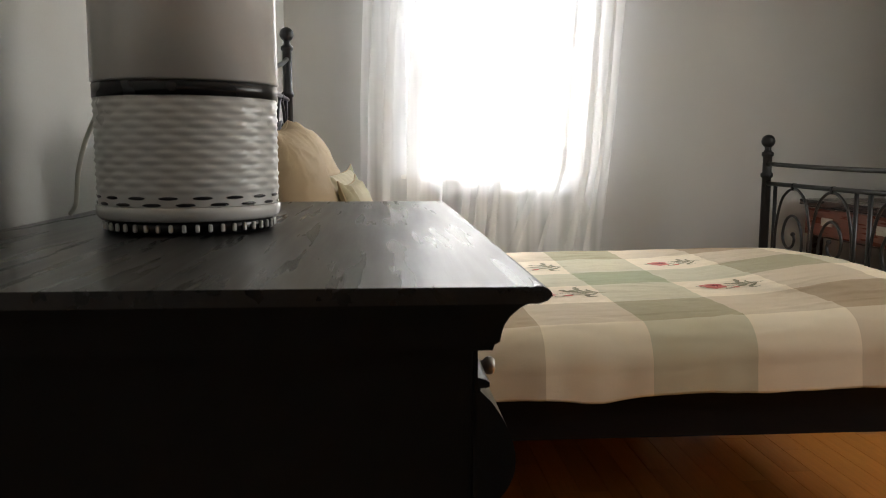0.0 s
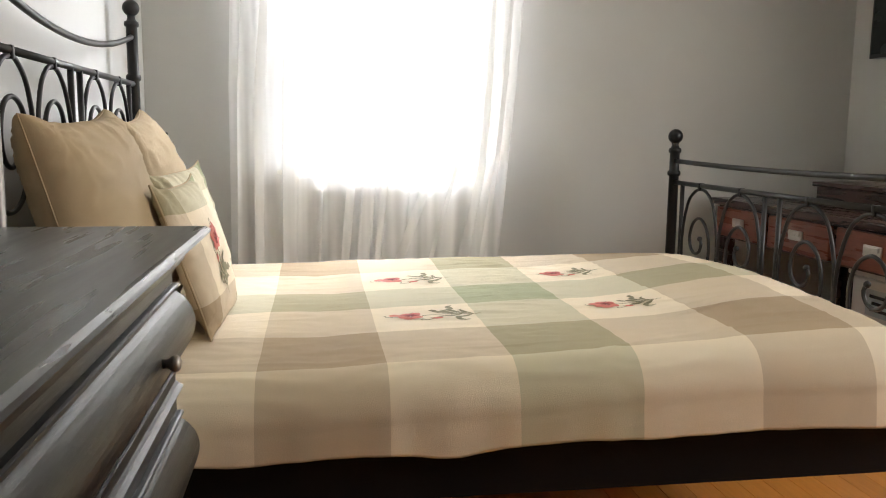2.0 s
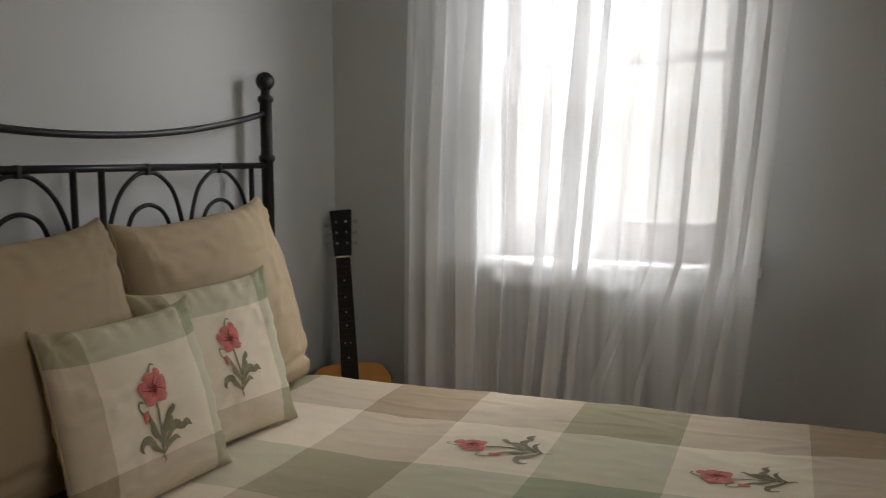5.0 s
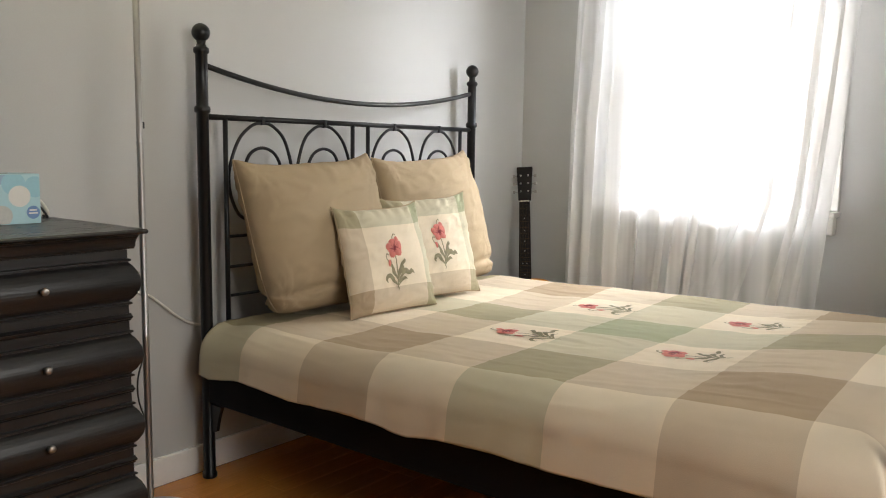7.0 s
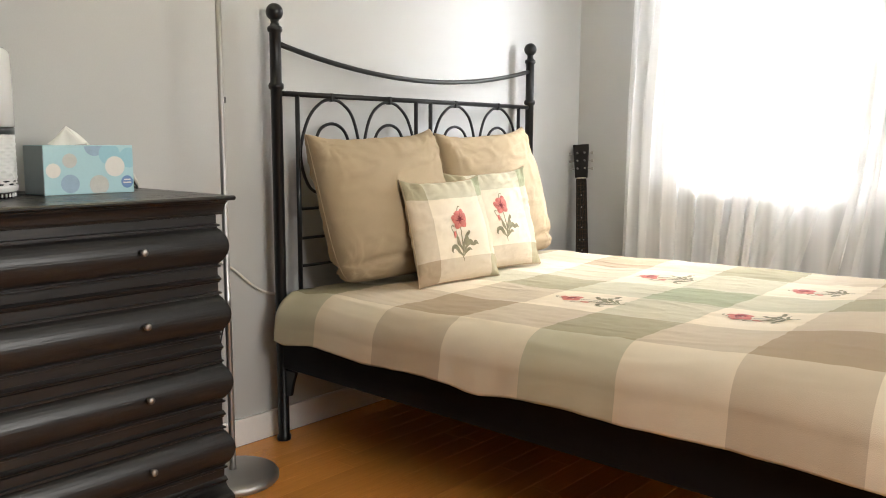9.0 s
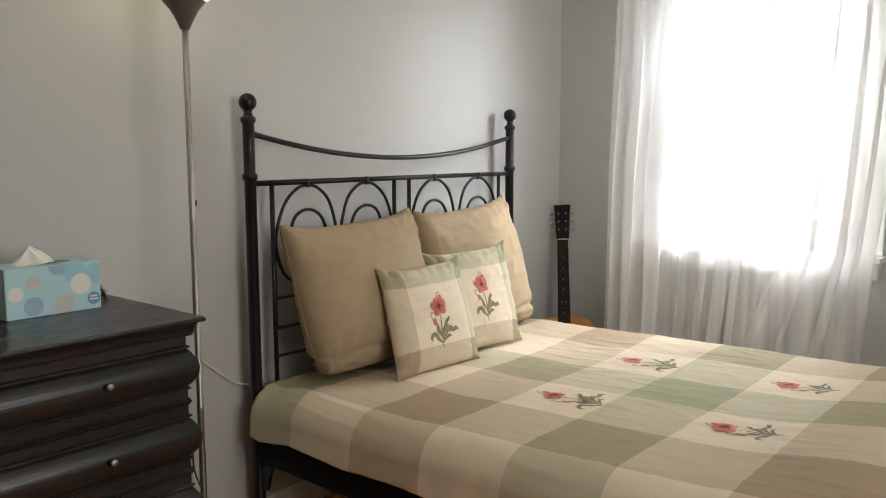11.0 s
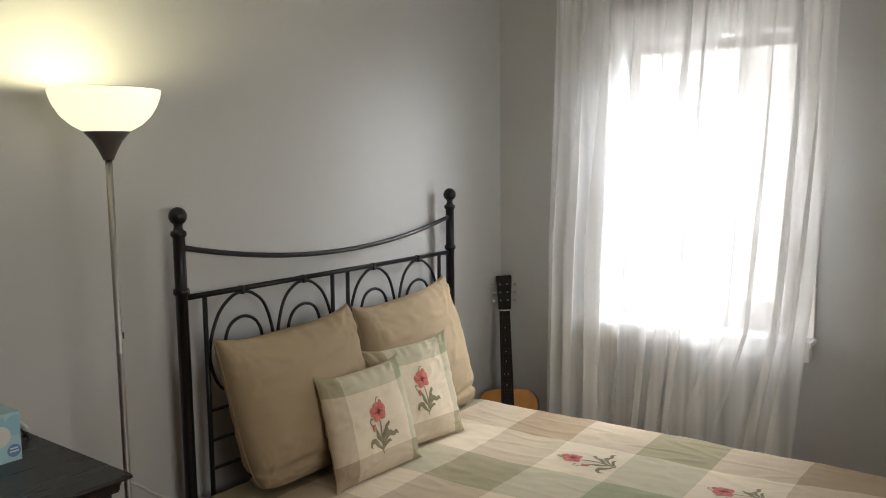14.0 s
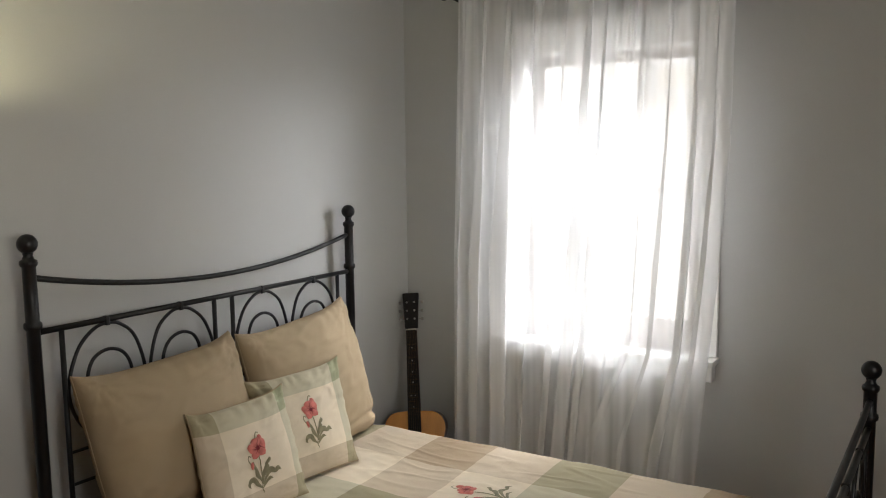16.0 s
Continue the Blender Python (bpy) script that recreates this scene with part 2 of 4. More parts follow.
def plaid(name, pitch_u, from_u, stops_u, pitch_v, from_v, stops_v):
    """A woven check: one band colour along u, one along v, in equal parts. UV holds metres."""
    m = material(name, (1, 1, 1), 0.85, vary=0.06, scale=9, grain=600, bump=0.45, spec=0.2)
    nt = m.node_tree
    b = nt.nodes["Principled BSDF"]
    tone = b.inputs["Base Color"].links[0].from_node.inputs["Scale"].links[0].from_socket
    uv = nt.nodes.new("ShaderNodeUVMap")
    sep = nt.nodes.new("ShaderNodeSeparateXYZ")
    nt.links.new(uv.outputs[0], sep.inputs[0])
    ramps = []
    for axis, pitch, start, stops in ((0, pitch_u, from_u, stops_u), (1, pitch_v, from_v, stops_v)):
        sub = nt.nodes.new("ShaderNodeMath")
        sub.operation = "SUBTRACT"
        sub.inputs[1].default_value = start
        nt.links.new(sep.outputs[axis], sub.inputs[0])
        div = nt.nodes.new("ShaderNodeMath")
        div.operation = "DIVIDE"
        div.inputs[1].default_value = pitch
        nt.links.new(sub.outputs[0], div.inputs[0])
        fr = nt.nodes.new("ShaderNodeMath")
        fr.operation = "FRACT"
        nt.links.new(div.outputs[0], fr.inputs[0])
        cr = nt.nodes.new("ShaderNodeValToRGB")
        cr.color_ramp.interpolation = "CONSTANT"
        el = cr.color_ramp.elements
        while len(el) < len(stops):
            el.new(0.99)
        for e, (at, c) in zip(el, stops):
            e.position, e.color = at, (*c, 1)
        nt.links.new(fr.outputs[0], cr.inputs[0])
        ramps.append(cr)
    mix = nt.nodes.new("ShaderNodeMix")
    mix.data_type = "RGBA"
    mix.inputs[0].default_value = 0.5
    nt.links.new(ramps[0].outputs[0], mix.inputs["A"])
    nt.links.new(ramps[1].outputs[0], mix.inputs["B"])
    hue = nt.nodes.new("ShaderNodeVectorMath")
    hue.operation = "SCALE"
    nt.links.new(mix.outputs["Result"], hue.inputs[0])
    nt.links.new(tone, hue.inputs["Scale"])
    nt.links.new(hue.outputs[0], b.inputs["Base Color"])
    return m


CREAM_C, TAN_C, GREEN_C = (0.775, 0.672, 0.520), (0.405, 0.307, 0.203), (0.352, 0.358, 0.228)
PLAID = plaid("plaid_cotton",
              4 * 0.267, 0.037, [(0, GREEN_C), (0.25, CREAM_C), (0.5, TAN_C), (0.75, CREAM_C)],
              4 * 0.265, 2.645, [(0, GREEN_C), (0.25, CREAM_C), (0.5, TAN_C), (0.75, CREAM_C)])
PLAID_CUSHION = plaid("plaid_cushion_cotton",
                      1.0, 0.0, [(0, TAN_C), (0.2, CREAM_C), (0.86, GREEN_C)],
                      1.0, 0.0, [(0, TAN_C), (0.2, CREAM_C), (0.80, GREEN_C)])


def sheer_material():
    """A thin woven voile: part open between its threads, part light passing through the threads."""
    m = bpy.data.materials.new("white_voile")
    m.use_nodes = True
    nt = m.node_tree
    for n in list(nt.nodes):
        if n.type == "BSDF_PRINCIPLED":
            nt.nodes.remove(n)
    out = nt.nodes["Material Output"]
    dif, tra, clear = nt.nodes.new("ShaderNodeBsdfDiffuse"), nt.nodes.new("ShaderNodeBsdfTranslucent"), nt.nodes.new("ShaderNodeBsdfTransparent")
    for n in (dif, tra):
        n.inputs[0].default_value = (0.92, 0.92, 0.92, 1)
    cloth, all_ = nt.nodes.new("ShaderNodeMixShader"), nt.nodes.new("ShaderNodeMixShader")
    cloth.inputs[0].default_value = 0.21
    nt.links.new(dif.outputs[0], cloth.inputs[1])
    nt.links.new(tra.outputs[0], cloth.inputs[2])
    co = nt.nodes.new("ShaderNodeTexCoord")
    mp = nt.nodes.new("ShaderNodeMapping")
    mp.inputs["Scale"].default_value = (7, 1, 0.15)
    noise_tex = nt.nodes.new("ShaderNodeTexNoise")
    noise_tex.inputs["Scale"].default_value = 2
    nt.links.new(co.outputs["Object"], mp.inputs[0])
    nt.links.new(mp.outputs[0], noise_tex.inputs["Vector"])
    rng = nt.nodes.new("ShaderNodeMapRange")
    rng.inputs[1].default_value, rng.inputs[2].default_value = 0.3, 0.7
    rng.inputs[3].default_value, rng.inputs[4].default_value = 0.38, 0.84
    nt.links.new(noise_tex.outputs[0], rng.inputs[0])
    nt.links.new(rng.outputs[0], all_.inputs[0])
    nt.links.new(clear.outputs[0], all_.inputs[1])
    nt.links.new(cloth.outputs[0], all_.inputs[2])
    nt.links.new(all_.outputs[0], out.inputs[0])
    return m


def glow_material(name, colour, strength):
    m = bpy.data.materials.new(name)
    m.use_nodes = True
    b = m.node_tree.nodes["Principled BSDF"]
    b.inputs["Base Color"].default_value = (0.7, 0.7, 0.66, 1)
    b.inputs["Roughness"].default_value = 0.3
    b.inputs["Emission Color"].default_value = (*colour, 1)
    b.inputs["Emission Strength"].default_value = strength
    return m


def backdrop_material():
    """Bright daylight outside: white sky above, a sunlit tan house front lower down."""
    m = bpy.data.materials.new("outdoor_daylight")
    m.use_nodes = True
    nt = m.node_tree
    for n in list(nt.nodes):
        if n.type == "BSDF_PRINCIPLED":
            nt.nodes.remove(n)
    em = nt.nodes.new("ShaderNodeEmission")
    em.inputs[1].default_value = DAYLIGHT
    co = nt.nodes.new("ShaderNodeTexCoord")
    br = nt.nodes.new("ShaderNodeTexBrick")
    br.inputs["Color1"].default_value, br.inputs["Color2"].default_value, br.inputs["Mortar"].default_value = (1.0, 0.95, 0.87, 1), (0.97, 0.90, 0.80, 1), (1, 0.99, 0.97, 1)
    br.inputs["Scale"].default_value = 1.0
    br.inputs["Brick Width"].default_value, br.inputs["Row Height"].default_value, br.inputs["Mortar Size"].default_value = 0.5, 0.24, 0.03
    mp = nt.nodes.new("ShaderNodeMapping")
    mp.inputs["Rotation"].default_value = (radians(-90), 0, 0)
    nt.links.new(co.outputs["Object"], mp.inputs[0])
    nt.links.new(mp.outputs[0], br.inputs["Vector"])
    nt.links.new(br.outputs[0], em.inputs[0])
    nt.links.new(em.outputs[0], nt.nodes["Material Output"].inputs[0])
    return m


def glass_material():
    m = bpy.data.materials.new("window_glass")
    m.use_nodes = True
    b = m.node_tree.nodes["Principled BSDF"]
    b.inputs["Transmission Weight"].default_value = 1.0
    b.inputs["Roughness"].default_value = 0.0
    b.inputs["IOR"].default_value = 1.02
    return m


SHEER = sheer_material()
BOWL = glow_material("opal_glass_lit", (1.0, 0.95, 0.66), 1.12)
GLASS = glass_material()

# ---- the room: walls, ceiling, floor ----
EAST, NORTH, SOUTH, HIGH, THICK = 3.18, 4.01, -2.60, 2.46, 0.14
WX0, WX1, WZ0, WZ1 = 0.655, 1.420, 0.87, 2.09   # window opening
wall = part("wall_west", box(-THICK, 0, SOUTH - THICK, NORTH + THICK, 0, HIGH), WALL)
tagged(wall, "smooth pale grey painted wall behind the bed", "wall", kind="structure")
EY0, EY1, EZ0, EZ1 = 0.97, 2.27, 0.98, 2.08    # second window, in the east wall
bm = bmesh.new()
add_box(bm, EAST, EAST + THICK, SOUTH - THICK, EY0, 0, HIGH)
add_box(bm, EAST, EAST + THICK, EY1, NORTH + THICK, 0, HIGH)
add_box(bm, EAST, EAST + THICK, EY0, EY1, 0, EZ0)
add_box(bm, EAST, EAST + THICK, EY0, EY1, EZ1, HIGH)
wall = part("wall_east", bm, WALL)
tagged(wall, "smooth pale grey painted wall behind the desk", "wall", kind="structure")
wall = part("wall_south", box(0, EAST, SOUTH - THICK, SOUTH, 0, HIGH), WALL)
tagged(wall, "plain pale grey painted wall", "wall", kind="structure")
bm = bmesh.new()
add_box(bm, 0, WX0, NORTH, NORTH + THICK, 0, HIGH)
add_box(bm, WX1, EAST, NORTH, NORTH + THICK, 0, HIGH)
add_box(bm, WX0, WX1, NORTH, NORTH + THICK, 0, WZ0)
add_box(bm, WX0, WX1, NORTH, NORTH + THICK, WZ1, HIGH)
wall = part("wall_north", bm, WALL)
tagged(wall, "smooth grey painted wall with the curtained window", "wall", kind="structure")
roof = part("ceiling", box(-THICK, EAST + THICK, SOUTH - THICK, NORTH + THICK, HIGH, HIGH + 0.1), CEILING)
tagged(roof, "plain white painted ceiling", "ceiling", kind="structure")
floor = part("floor", box(-THICK, EAST + THICK, SOUTH - THICK, NORTH + THICK, -0.12, -0.012), SUBFLOOR)
tagged(floor, "honey-coloured narrow oak strip floor with a satin finish", "floor", kind="structure")
ground = part("ground", box(-60, 60, NORTH + THICK + 0.02, 90, -0.5, -0.3), TRIM)
tagged(ground, "pale sunlit ground outside the window", "ground", kind="structure")
back = part("backdrop", box(-4.0, 6.0, 7.6, 7.65, -0.25, 7.0), backdrop_material())
tagged(back, "overexposed bright daylight outside the window", "backdrop", kind="structure")


def baseboard(name, x0, x1, y0, y1):
    ob = part(name, box(x0, x1, y0, y1, 0.0, 0.092, bevel=0.004), TRIM)
    return tagged(ob, "white painted wooden baseboard along the wall", "baseboard", kind="structure")


baseboard("baseboard_west", 0.0, 0.016, SOUTH, NORTH)
baseboard("baseboard_north", 0.016, EAST - 0.016, NORTH - 0.016, NORTH)
baseboard("baseboard_east", EAST - 0.016, EAST, SOUTH, NORTH)
baseboard("baseboard_south", 0.016, EAST - 0.016, SOUTH, SOUTH + 0.016)

# window: casing, sill, two sashes with a pane each
win = thing("window_1", ((WX0 + WX1) / 2, NORTH, WZ0), "double-hung window with taupe sashes, white sill and moulded casing", "window", kind="structure")
CX0, CX1 = WX0 - 0.095, WX1 + 0.078
part("window_frame", box(CX0, WX0, NORTH - 0.022, NORTH - 0.001, WZ0, WZ1 + 0.0, bevel=0.003), TRIM, win)
part("window_frame", box(WX1, CX1, NORTH - 0.022, NORTH - 0.001, WZ0, WZ1 + 0.0, bevel=0.003), TRIM, win)
part("window_frame", box(CX0 - 0.012, CX1 + 0.012, NORTH - 0.028, NORTH - 0.001, WZ1 + 0.001, WZ1 + 0.115, bevel=0.003), TRIM, win)
part("window_frame", box(CX0 - 0.03, CX1 + 0.03, NORTH - 0.05, NORTH - 0.001, WZ1 + 0.116, WZ1 + 0.14, bevel=0.006), TRIM, win)
part("window_sill", box(0.445, 1.505, 3.915, NORTH + 0.05, 0.845, 0.868, bevel=0.005), TRIM, win)
part("apron", box(0.47, 1.492, 3.955, NORTH - 0.001, 0.775, 0.844, bevel=0.006), TRIM, win)


def sash(y, z0, z1, low, high):
    s = part("sash", box(WX0 + 0.003, WX0 + 0.052, y, y + 0.035, z0, z1, bevel=0.003), SASH, win)
    part("stile", box(WX1 - 0.052, WX1 - 0.003, y, y + 0.035, z0, z1, bevel=0.003), SASH, s)
    part("rail", box(WX0 + 0.053, WX1 - 0.053, y, y + 0.035, z0, z0 + low, bevel=0.003), SASH, s)
    part("rail", box(WX0 + 0.053, WX1 - 0.053, y, y + 0.035, z1 - high, z1, bevel=0.003), SASH, s)
    pane = part("pane", box(WX0 + 0.045, WX1 - 0.045, y + 0.015, y + 0.019, z0 + low - 0.01, z1 - high + 0.01), GLASS, s)
    pane.visible_shadow = False


sash(NORTH + 0.035, WZ0, 1.532, 0.125, 0.026)
sash(NORTH + 0.075, 1.505, WZ1, 0.026, 0.042)

side_win = thing("window_2", (EAST, (EY0 + EY1) / 2, EZ0), "white wooden window frame in the side wall", "window", kind="structure")
for y0, y1, z0, z1 in ((EY0 - 0.08, EY0, EZ0, EZ1), (EY1, EY1 + 0.08, EZ0, EZ1), (EY0 - 0.08, EY1 + 0.08, EZ1 + 0.001, EZ1 + 0.1), (EY0 - 0.1, EY1 + 0.1, EZ0 - 0.03, EZ0 - 0.001)):
    part("window_frame", box(EAST - 0.022, EAST - 0.001, y0, y1, z0, z1, bevel=0.003), TRIM, side_win)

# curtain rod and two voile panels
ROD_Y, ROD_Z = 3.875, 2.362
rod = thing("curtain_rod", (0.33, ROD_Y, ROD_Z), "dark metal curtain rod with ball ends above the window", "curtain rod")
part("pole", tube([(0.335, ROD_Y, ROD_Z), (1.605, ROD_Y, ROD_Z)], 0.009, 14), IRON, rod, smooth=True)
for x, s in ((0.335, -1), (1.605, 1)):
    bm = bmesh.new()
    bmesh.ops.create_uvsphere(bm, u_segments=16, v_segments=10, radius=0.019, matrix=Matrix.Translation((x + s * 0.017, ROD_Y, ROD_Z)))
    part("finial", bm, IRON, rod, smooth=True)
    part("bracket", tube([(x - s * 0.028, ROD_Y, ROD_Z - 0.012), (x - s * 0.028, ROD_Y + 0.06, ROD_Z - 0.02), (x - s * 0.028, NORTH, ROD_Z - 0.02)], 0.006, 8), IRON, rod, smooth=True)


def curtain(name, x_left, x_right, count, seed, y_mid, deep, slant, low):
    """A hanging sheet whose folds differ in width and depth, fold over a little and slant as they open downwards."""
    rnd = random.Random(seed)
    widths = np.array([rnd.uniform(0.5, 1.6) for _ in range(count)])
    ends = np.concatenate([[0], np.cumsum(widths)]) / widths.sum()
    depth = [rnd.uniform(0.2, 1.25) for _ in range(count + 1)]
    lean = [rnd.uniform(-1, 1) for _ in range(count + 1)]
    bm = bmesh.new()
    nu, nv = 260, 80
    grid = []
    for j in range(nv + 1):
        z = ROD_Z + 0.012 - (ROD_Z + 0.012 - low) * j / nv
        fall = (ROD_Z - z) / ROD_Z
        xl, xr = x_left(z), x_right(z)
        row = []
        for i in range(nu + 1):
            s = i / nu
            wander = 0.012 * math.sin(5 * fall + 9 * s + seed) * min(1, 2 * fall)
            k = float(np.interp(s + wander, ends, np.arange(count + 1)))
            ph, n = 2 * math.pi * k, min(count, max(0, int(k)))
            d = depth[n] + (depth[min(n + 1, count)] - depth[n]) * (k - n)
            g = lean[n] + (lean[min(n + 1, count)] - lean[n]) * (k - n)
            open_ = 0.45 + 0.55 * min(1.0, fall * 2.2)
            y = d * open_ * (math.cos(ph) + 0.28 * math.cos(2 * ph + 2 * g))
            edge = min(1.0, 12 * s, 12 * (1 - s))
            x = s + edge * (1.15 + 0.45 * g) * 0.42 / count * d * open_ * math.sin(ph + g) + slant * edge * fall * fall * math.sin(math.pi * s)
            gather = (1 - min(1, fall * 5)) * 0.30 * math.sin(2 * math.pi * count * 3.0 * s + 2 * math.sin(8 * s))
            crush = 0.0020 * noise.noise(Vector((s * 6, z * 3, seed))) + 0.0004 * noise.noise(Vector((s * 24, z * 10, seed)))
            row.append(bm.verts.new((xl + (xr - xl) * x, y_mid + deep * (y + gather) + crush, z)))
        grid.append(row)
    for a, b in zip(grid, grid[1:]):
        for i in range(nu):
            bm.faces.new((a[i], b[i], b[i + 1], a[i + 1]))
    hem = [grid[-1][i].co.copy() for i in range(0, nu + 1, 2)]
    ob = part(name, bm, SHEER, smooth=True)
    part("hem", tube(hem, 0.0022, 5), CORDWHITE, ob, smooth=True)
    return tagged(ob, "sheer white voile curtain hanging in soft folds before the window", "curtain", "window curtains")


def between(z, table):
    """A straight-line table of (z, x)."""
    return float(np.interp(z, [a for a, _ in table], [b for _, b in table]))


curtain("curtain", lambda z: between(z, [(0, 0.345), (1.2, 0.35), (2.3, 0.392)]), lambda z: between(z, [(0, 1.06), (0.9, 1.16), (2.4, 1.28)]), 8, 3, ROD_Y - 0.004, 0.030, 0.01, 0.05)
curtain("curtain", lambda z: between(z, [(0, 0.98), (0.5, 1.02), (0.9, 1.17), (2.4, 1.235)]), lambda z: between(z, [(0, 1.44), (0.4, 1.46), (1.25, 1.534), (1.7, 1.563), (2.4, 1.57)]), 4, 8, ROD_Y - 0.036, 0.020, -0.03, 0.05)

# ---- the bed ----
BY0, BY1, HEADX, FOOTX = 2.072, 3.485, 0.070, 2.082
bed = thing("bed", (1.07, 2.78, 0), "black enamelled metal double bed with scrolled headboard and footboard", "bed")


def bed_post(x, y, ball, ring):
    p = lathe([(0.0225, 0), (0.024, 0.003), (0.024, 0.016), (0.0195, 0.022), (0.0190, ring - 0.012), (0.0245, ring - 0.008), (0.0255, ring), (0.0245, ring + 0.008), (0.0190, ring + 0.012),
               (0.0190, ball - 0.066), (0.0240, ball - 0.061), (0.0250, ball - 0.054), (0.0235, ball - 0.047), (0.0165, ball - 0.043), (0.0130, ball - 0.033), (0.0150, ball - 0.024)], (x, y, 0), 24)
    post = part("post", p, IRON, bed, smooth=True)
    bm = bmesh.new()
    bmesh.ops.create_uvsphere(bm, u_segments=24, v_segments=16, radius=0.0285, matrix=Matrix.Translation((x, y, ball)))
    part("finial", bm, IRON, post, smooth=True)


for y in (BY0, BY1):
    bed_post(HEADX, y, 1.438, 1.202)
    bed_post(FOOTX, y, 1.020, 0.877)


def clasp(x, y, z):
    part("clasp", box(x - 0.0105, x + 0.0105, y - 0.007, y + 0.007, z - 0.0195, z + 0.0102, bevel=0.004), IRON, bed)


def end_panel(x, rail_z, low, cells, shape):
    """Rails, uprights and four mirrored scrolls of a bed end."""
    part("rail", tube([(x, BY0, rail_z), (x, BY1, rail_z)], 0.0092, 14), IRON, bed, smooth=True)
    part("rail", tube([(x, BY0, low), (x, BY1, low)], 0.0092, 14), IRON, bed, smooth=True)
    for y in (2.157, 2.735, 2.818, 3.402):
        part("upright", tube([(x, y, low), (x, y, rail_z)], 0.0082, 12), IRON, bed, smooth=True)
    for y, s in cells:
        pts = spline([(x, y + s * a, z) for a, z in shape], 7)
        part("scroll", tube(pts, 0.0058, 8), IRON, bed, smooth=True)
        bm = bmesh.new()
        bmesh.ops.create_uvsphere(bm, u_segments=12, v_segments=8, radius=0.0095, matrix=Matrix.Translation(pts[-1]))
        part("scroll_end", bm, IRON, bed, smooth=True)
        clasp(x, y, rail_z)


CELLS = [(2.306, -1), (2.588, 1), (2.966, -1), (3.250, 1)]
FOOT_SCROLL = [(-0.140, 0.40), (-0.139, 0.55), (-0.134, 0.67), (-0.098, 0.775), (-0.048, 0.818), (0, 0.828), (0.048, 0.816), (0.098, 0.772), (0.132, 0.67), (0.134, 0.56), (0.10, 0.475),
               (0.03, 0.45), (-0.045, 0.49), (-0.078, 0.58), (-0.076, 0.65), (-0.048, 0.70), (0, 0.722), (0.046, 0.702), (0.070, 0.655), (0.062, 0.612), (0.028, 0.590), (-0.008, 0.600), (-0.022, 0.628), (-0.010, 0.648)]
HEAD_SCROLL = [(-0.140, 0.56), (-0.139, 0.80), (-0.134, 0.98), (-0.100, 1.105), (-0.048, 1.157), (0, 1.168), (0.048, 1.155), (0.100, 1.105), (0.136, 1.01), (0.132, 0.93), (0.095, 0.86),
               (0.03, 0.845), (-0.04, 0.875), (-0.080, 0.95), (-0.078, 1.02), (-0.050, 1.067), (0, 1.085), (0.050, 1.066), (0.074, 1.015), (0.066, 0.962), (0.032, 0.938), (-0.006, 0.945), (-0.022, 0.972), (-0.010, 0.995)]
end_panel(HEADX, 1.180, 0.42, CELLS, HEAD_SCROLL)
end_panel(FOOTX, 0.842, 0.36, CELLS, FOOT_SCROLL)
for z in (0.794, 0.693, 0.597):
    part("crossbar", tube([(HEADX, 2.157, z), (HEADX, 3.402, z)], 0.0052, 8), IRON, bed, smooth=True)
part("swag_rail", tube([(HEADX, 2.7785 + d, 1.258 + 0.080 * (d / 0.69) ** 2) for d in np.linspace(-0.70, 0.70, 33)], 0.0092, 14), IRON, bed, smooth=True)
part("top_rail", tube([(FOOTX, 2.7785 + d, 0.916 + 0.009 * (d / 0.69) ** 2) for d in np.linspace(-0.70, 0.70, 25)], 0.0092, 14), IRON, bed, smooth=True)
for y0, y1 in ((BY0 - 0.012, BY0 + 0.016), (BY1 - 0.016, BY1 + 0.012)):
    part("side_rail", box(HEADX + 0.020, FOOTX - 0.020, y0, y1, 0.260, 0.385, bevel=0.004), SATIN, bed)
    ym = (y0 + y1) / 2
    for x, s in ((HEADX + 0.019, 1), (FOOTX - 0.019, -1)):
        bm = bmesh.new()
        prof = [(x, 0.251), (x + s * 0.055, 0.251), (x + s * 0.040, 0.215), (x + s * 0.026, 0.165), (x, 0.16)]
        a = [bm.verts.new((px, ym - 0.006, pz)) for px, pz in prof]
        b = [bm.verts.new((px, ym + 0.006, pz)) for px, pz in prof]
        for k in range(5):
            bm.faces.new((a[k], a[(k + 1) % 5], b[(k + 1) % 5], b[k]))
        bm.faces.new(a[::-1])
        bm.faces.new(b)
        bmesh.ops.recalc_face_normals(bm, faces=bm.faces[:])
        part("gusset", bm, IRON, bed)
for x in (0.25, 0.62, 1.0, 1.38, 1.76, 1.95):
    part("slat", box(x - 0.04, x + 0.04, BY0 + 0.018, BY1 - 0.018, 0.275, 0.292, bevel=0.003), CHERRYDARK, bed)
mattress = part("mattress", box(0.105, 2.02, 2.105, 3.455, 0.294, 0.47, bevel=0.04, segs=4), MATTRESS)
tagged(mattress, "off-white mattress under the duvet on the bed", "mattress")

# duvet: a padded sheet over the mattress that hangs down on three sides
D_S, D_N, D_F = 2.022, 3.505, 2.045     # outer faces of the hanging parts


def duvet_top(x):
    return 0.535 + 0.036 * min(1.0, max(0.0, (x - 0.7) / 0.9))


def foot_crown(a, b):
    """The duvet lies fuller against the footboard, most in the middle."""
    k = min(1.0, max(0.0, (a - 1.50) / 0.42))
    return 0.046 * k * k * (3 - 2 * k) * max(0.0, 1 - ((b - 2.70) / 0.70) ** 2) ** 0.8


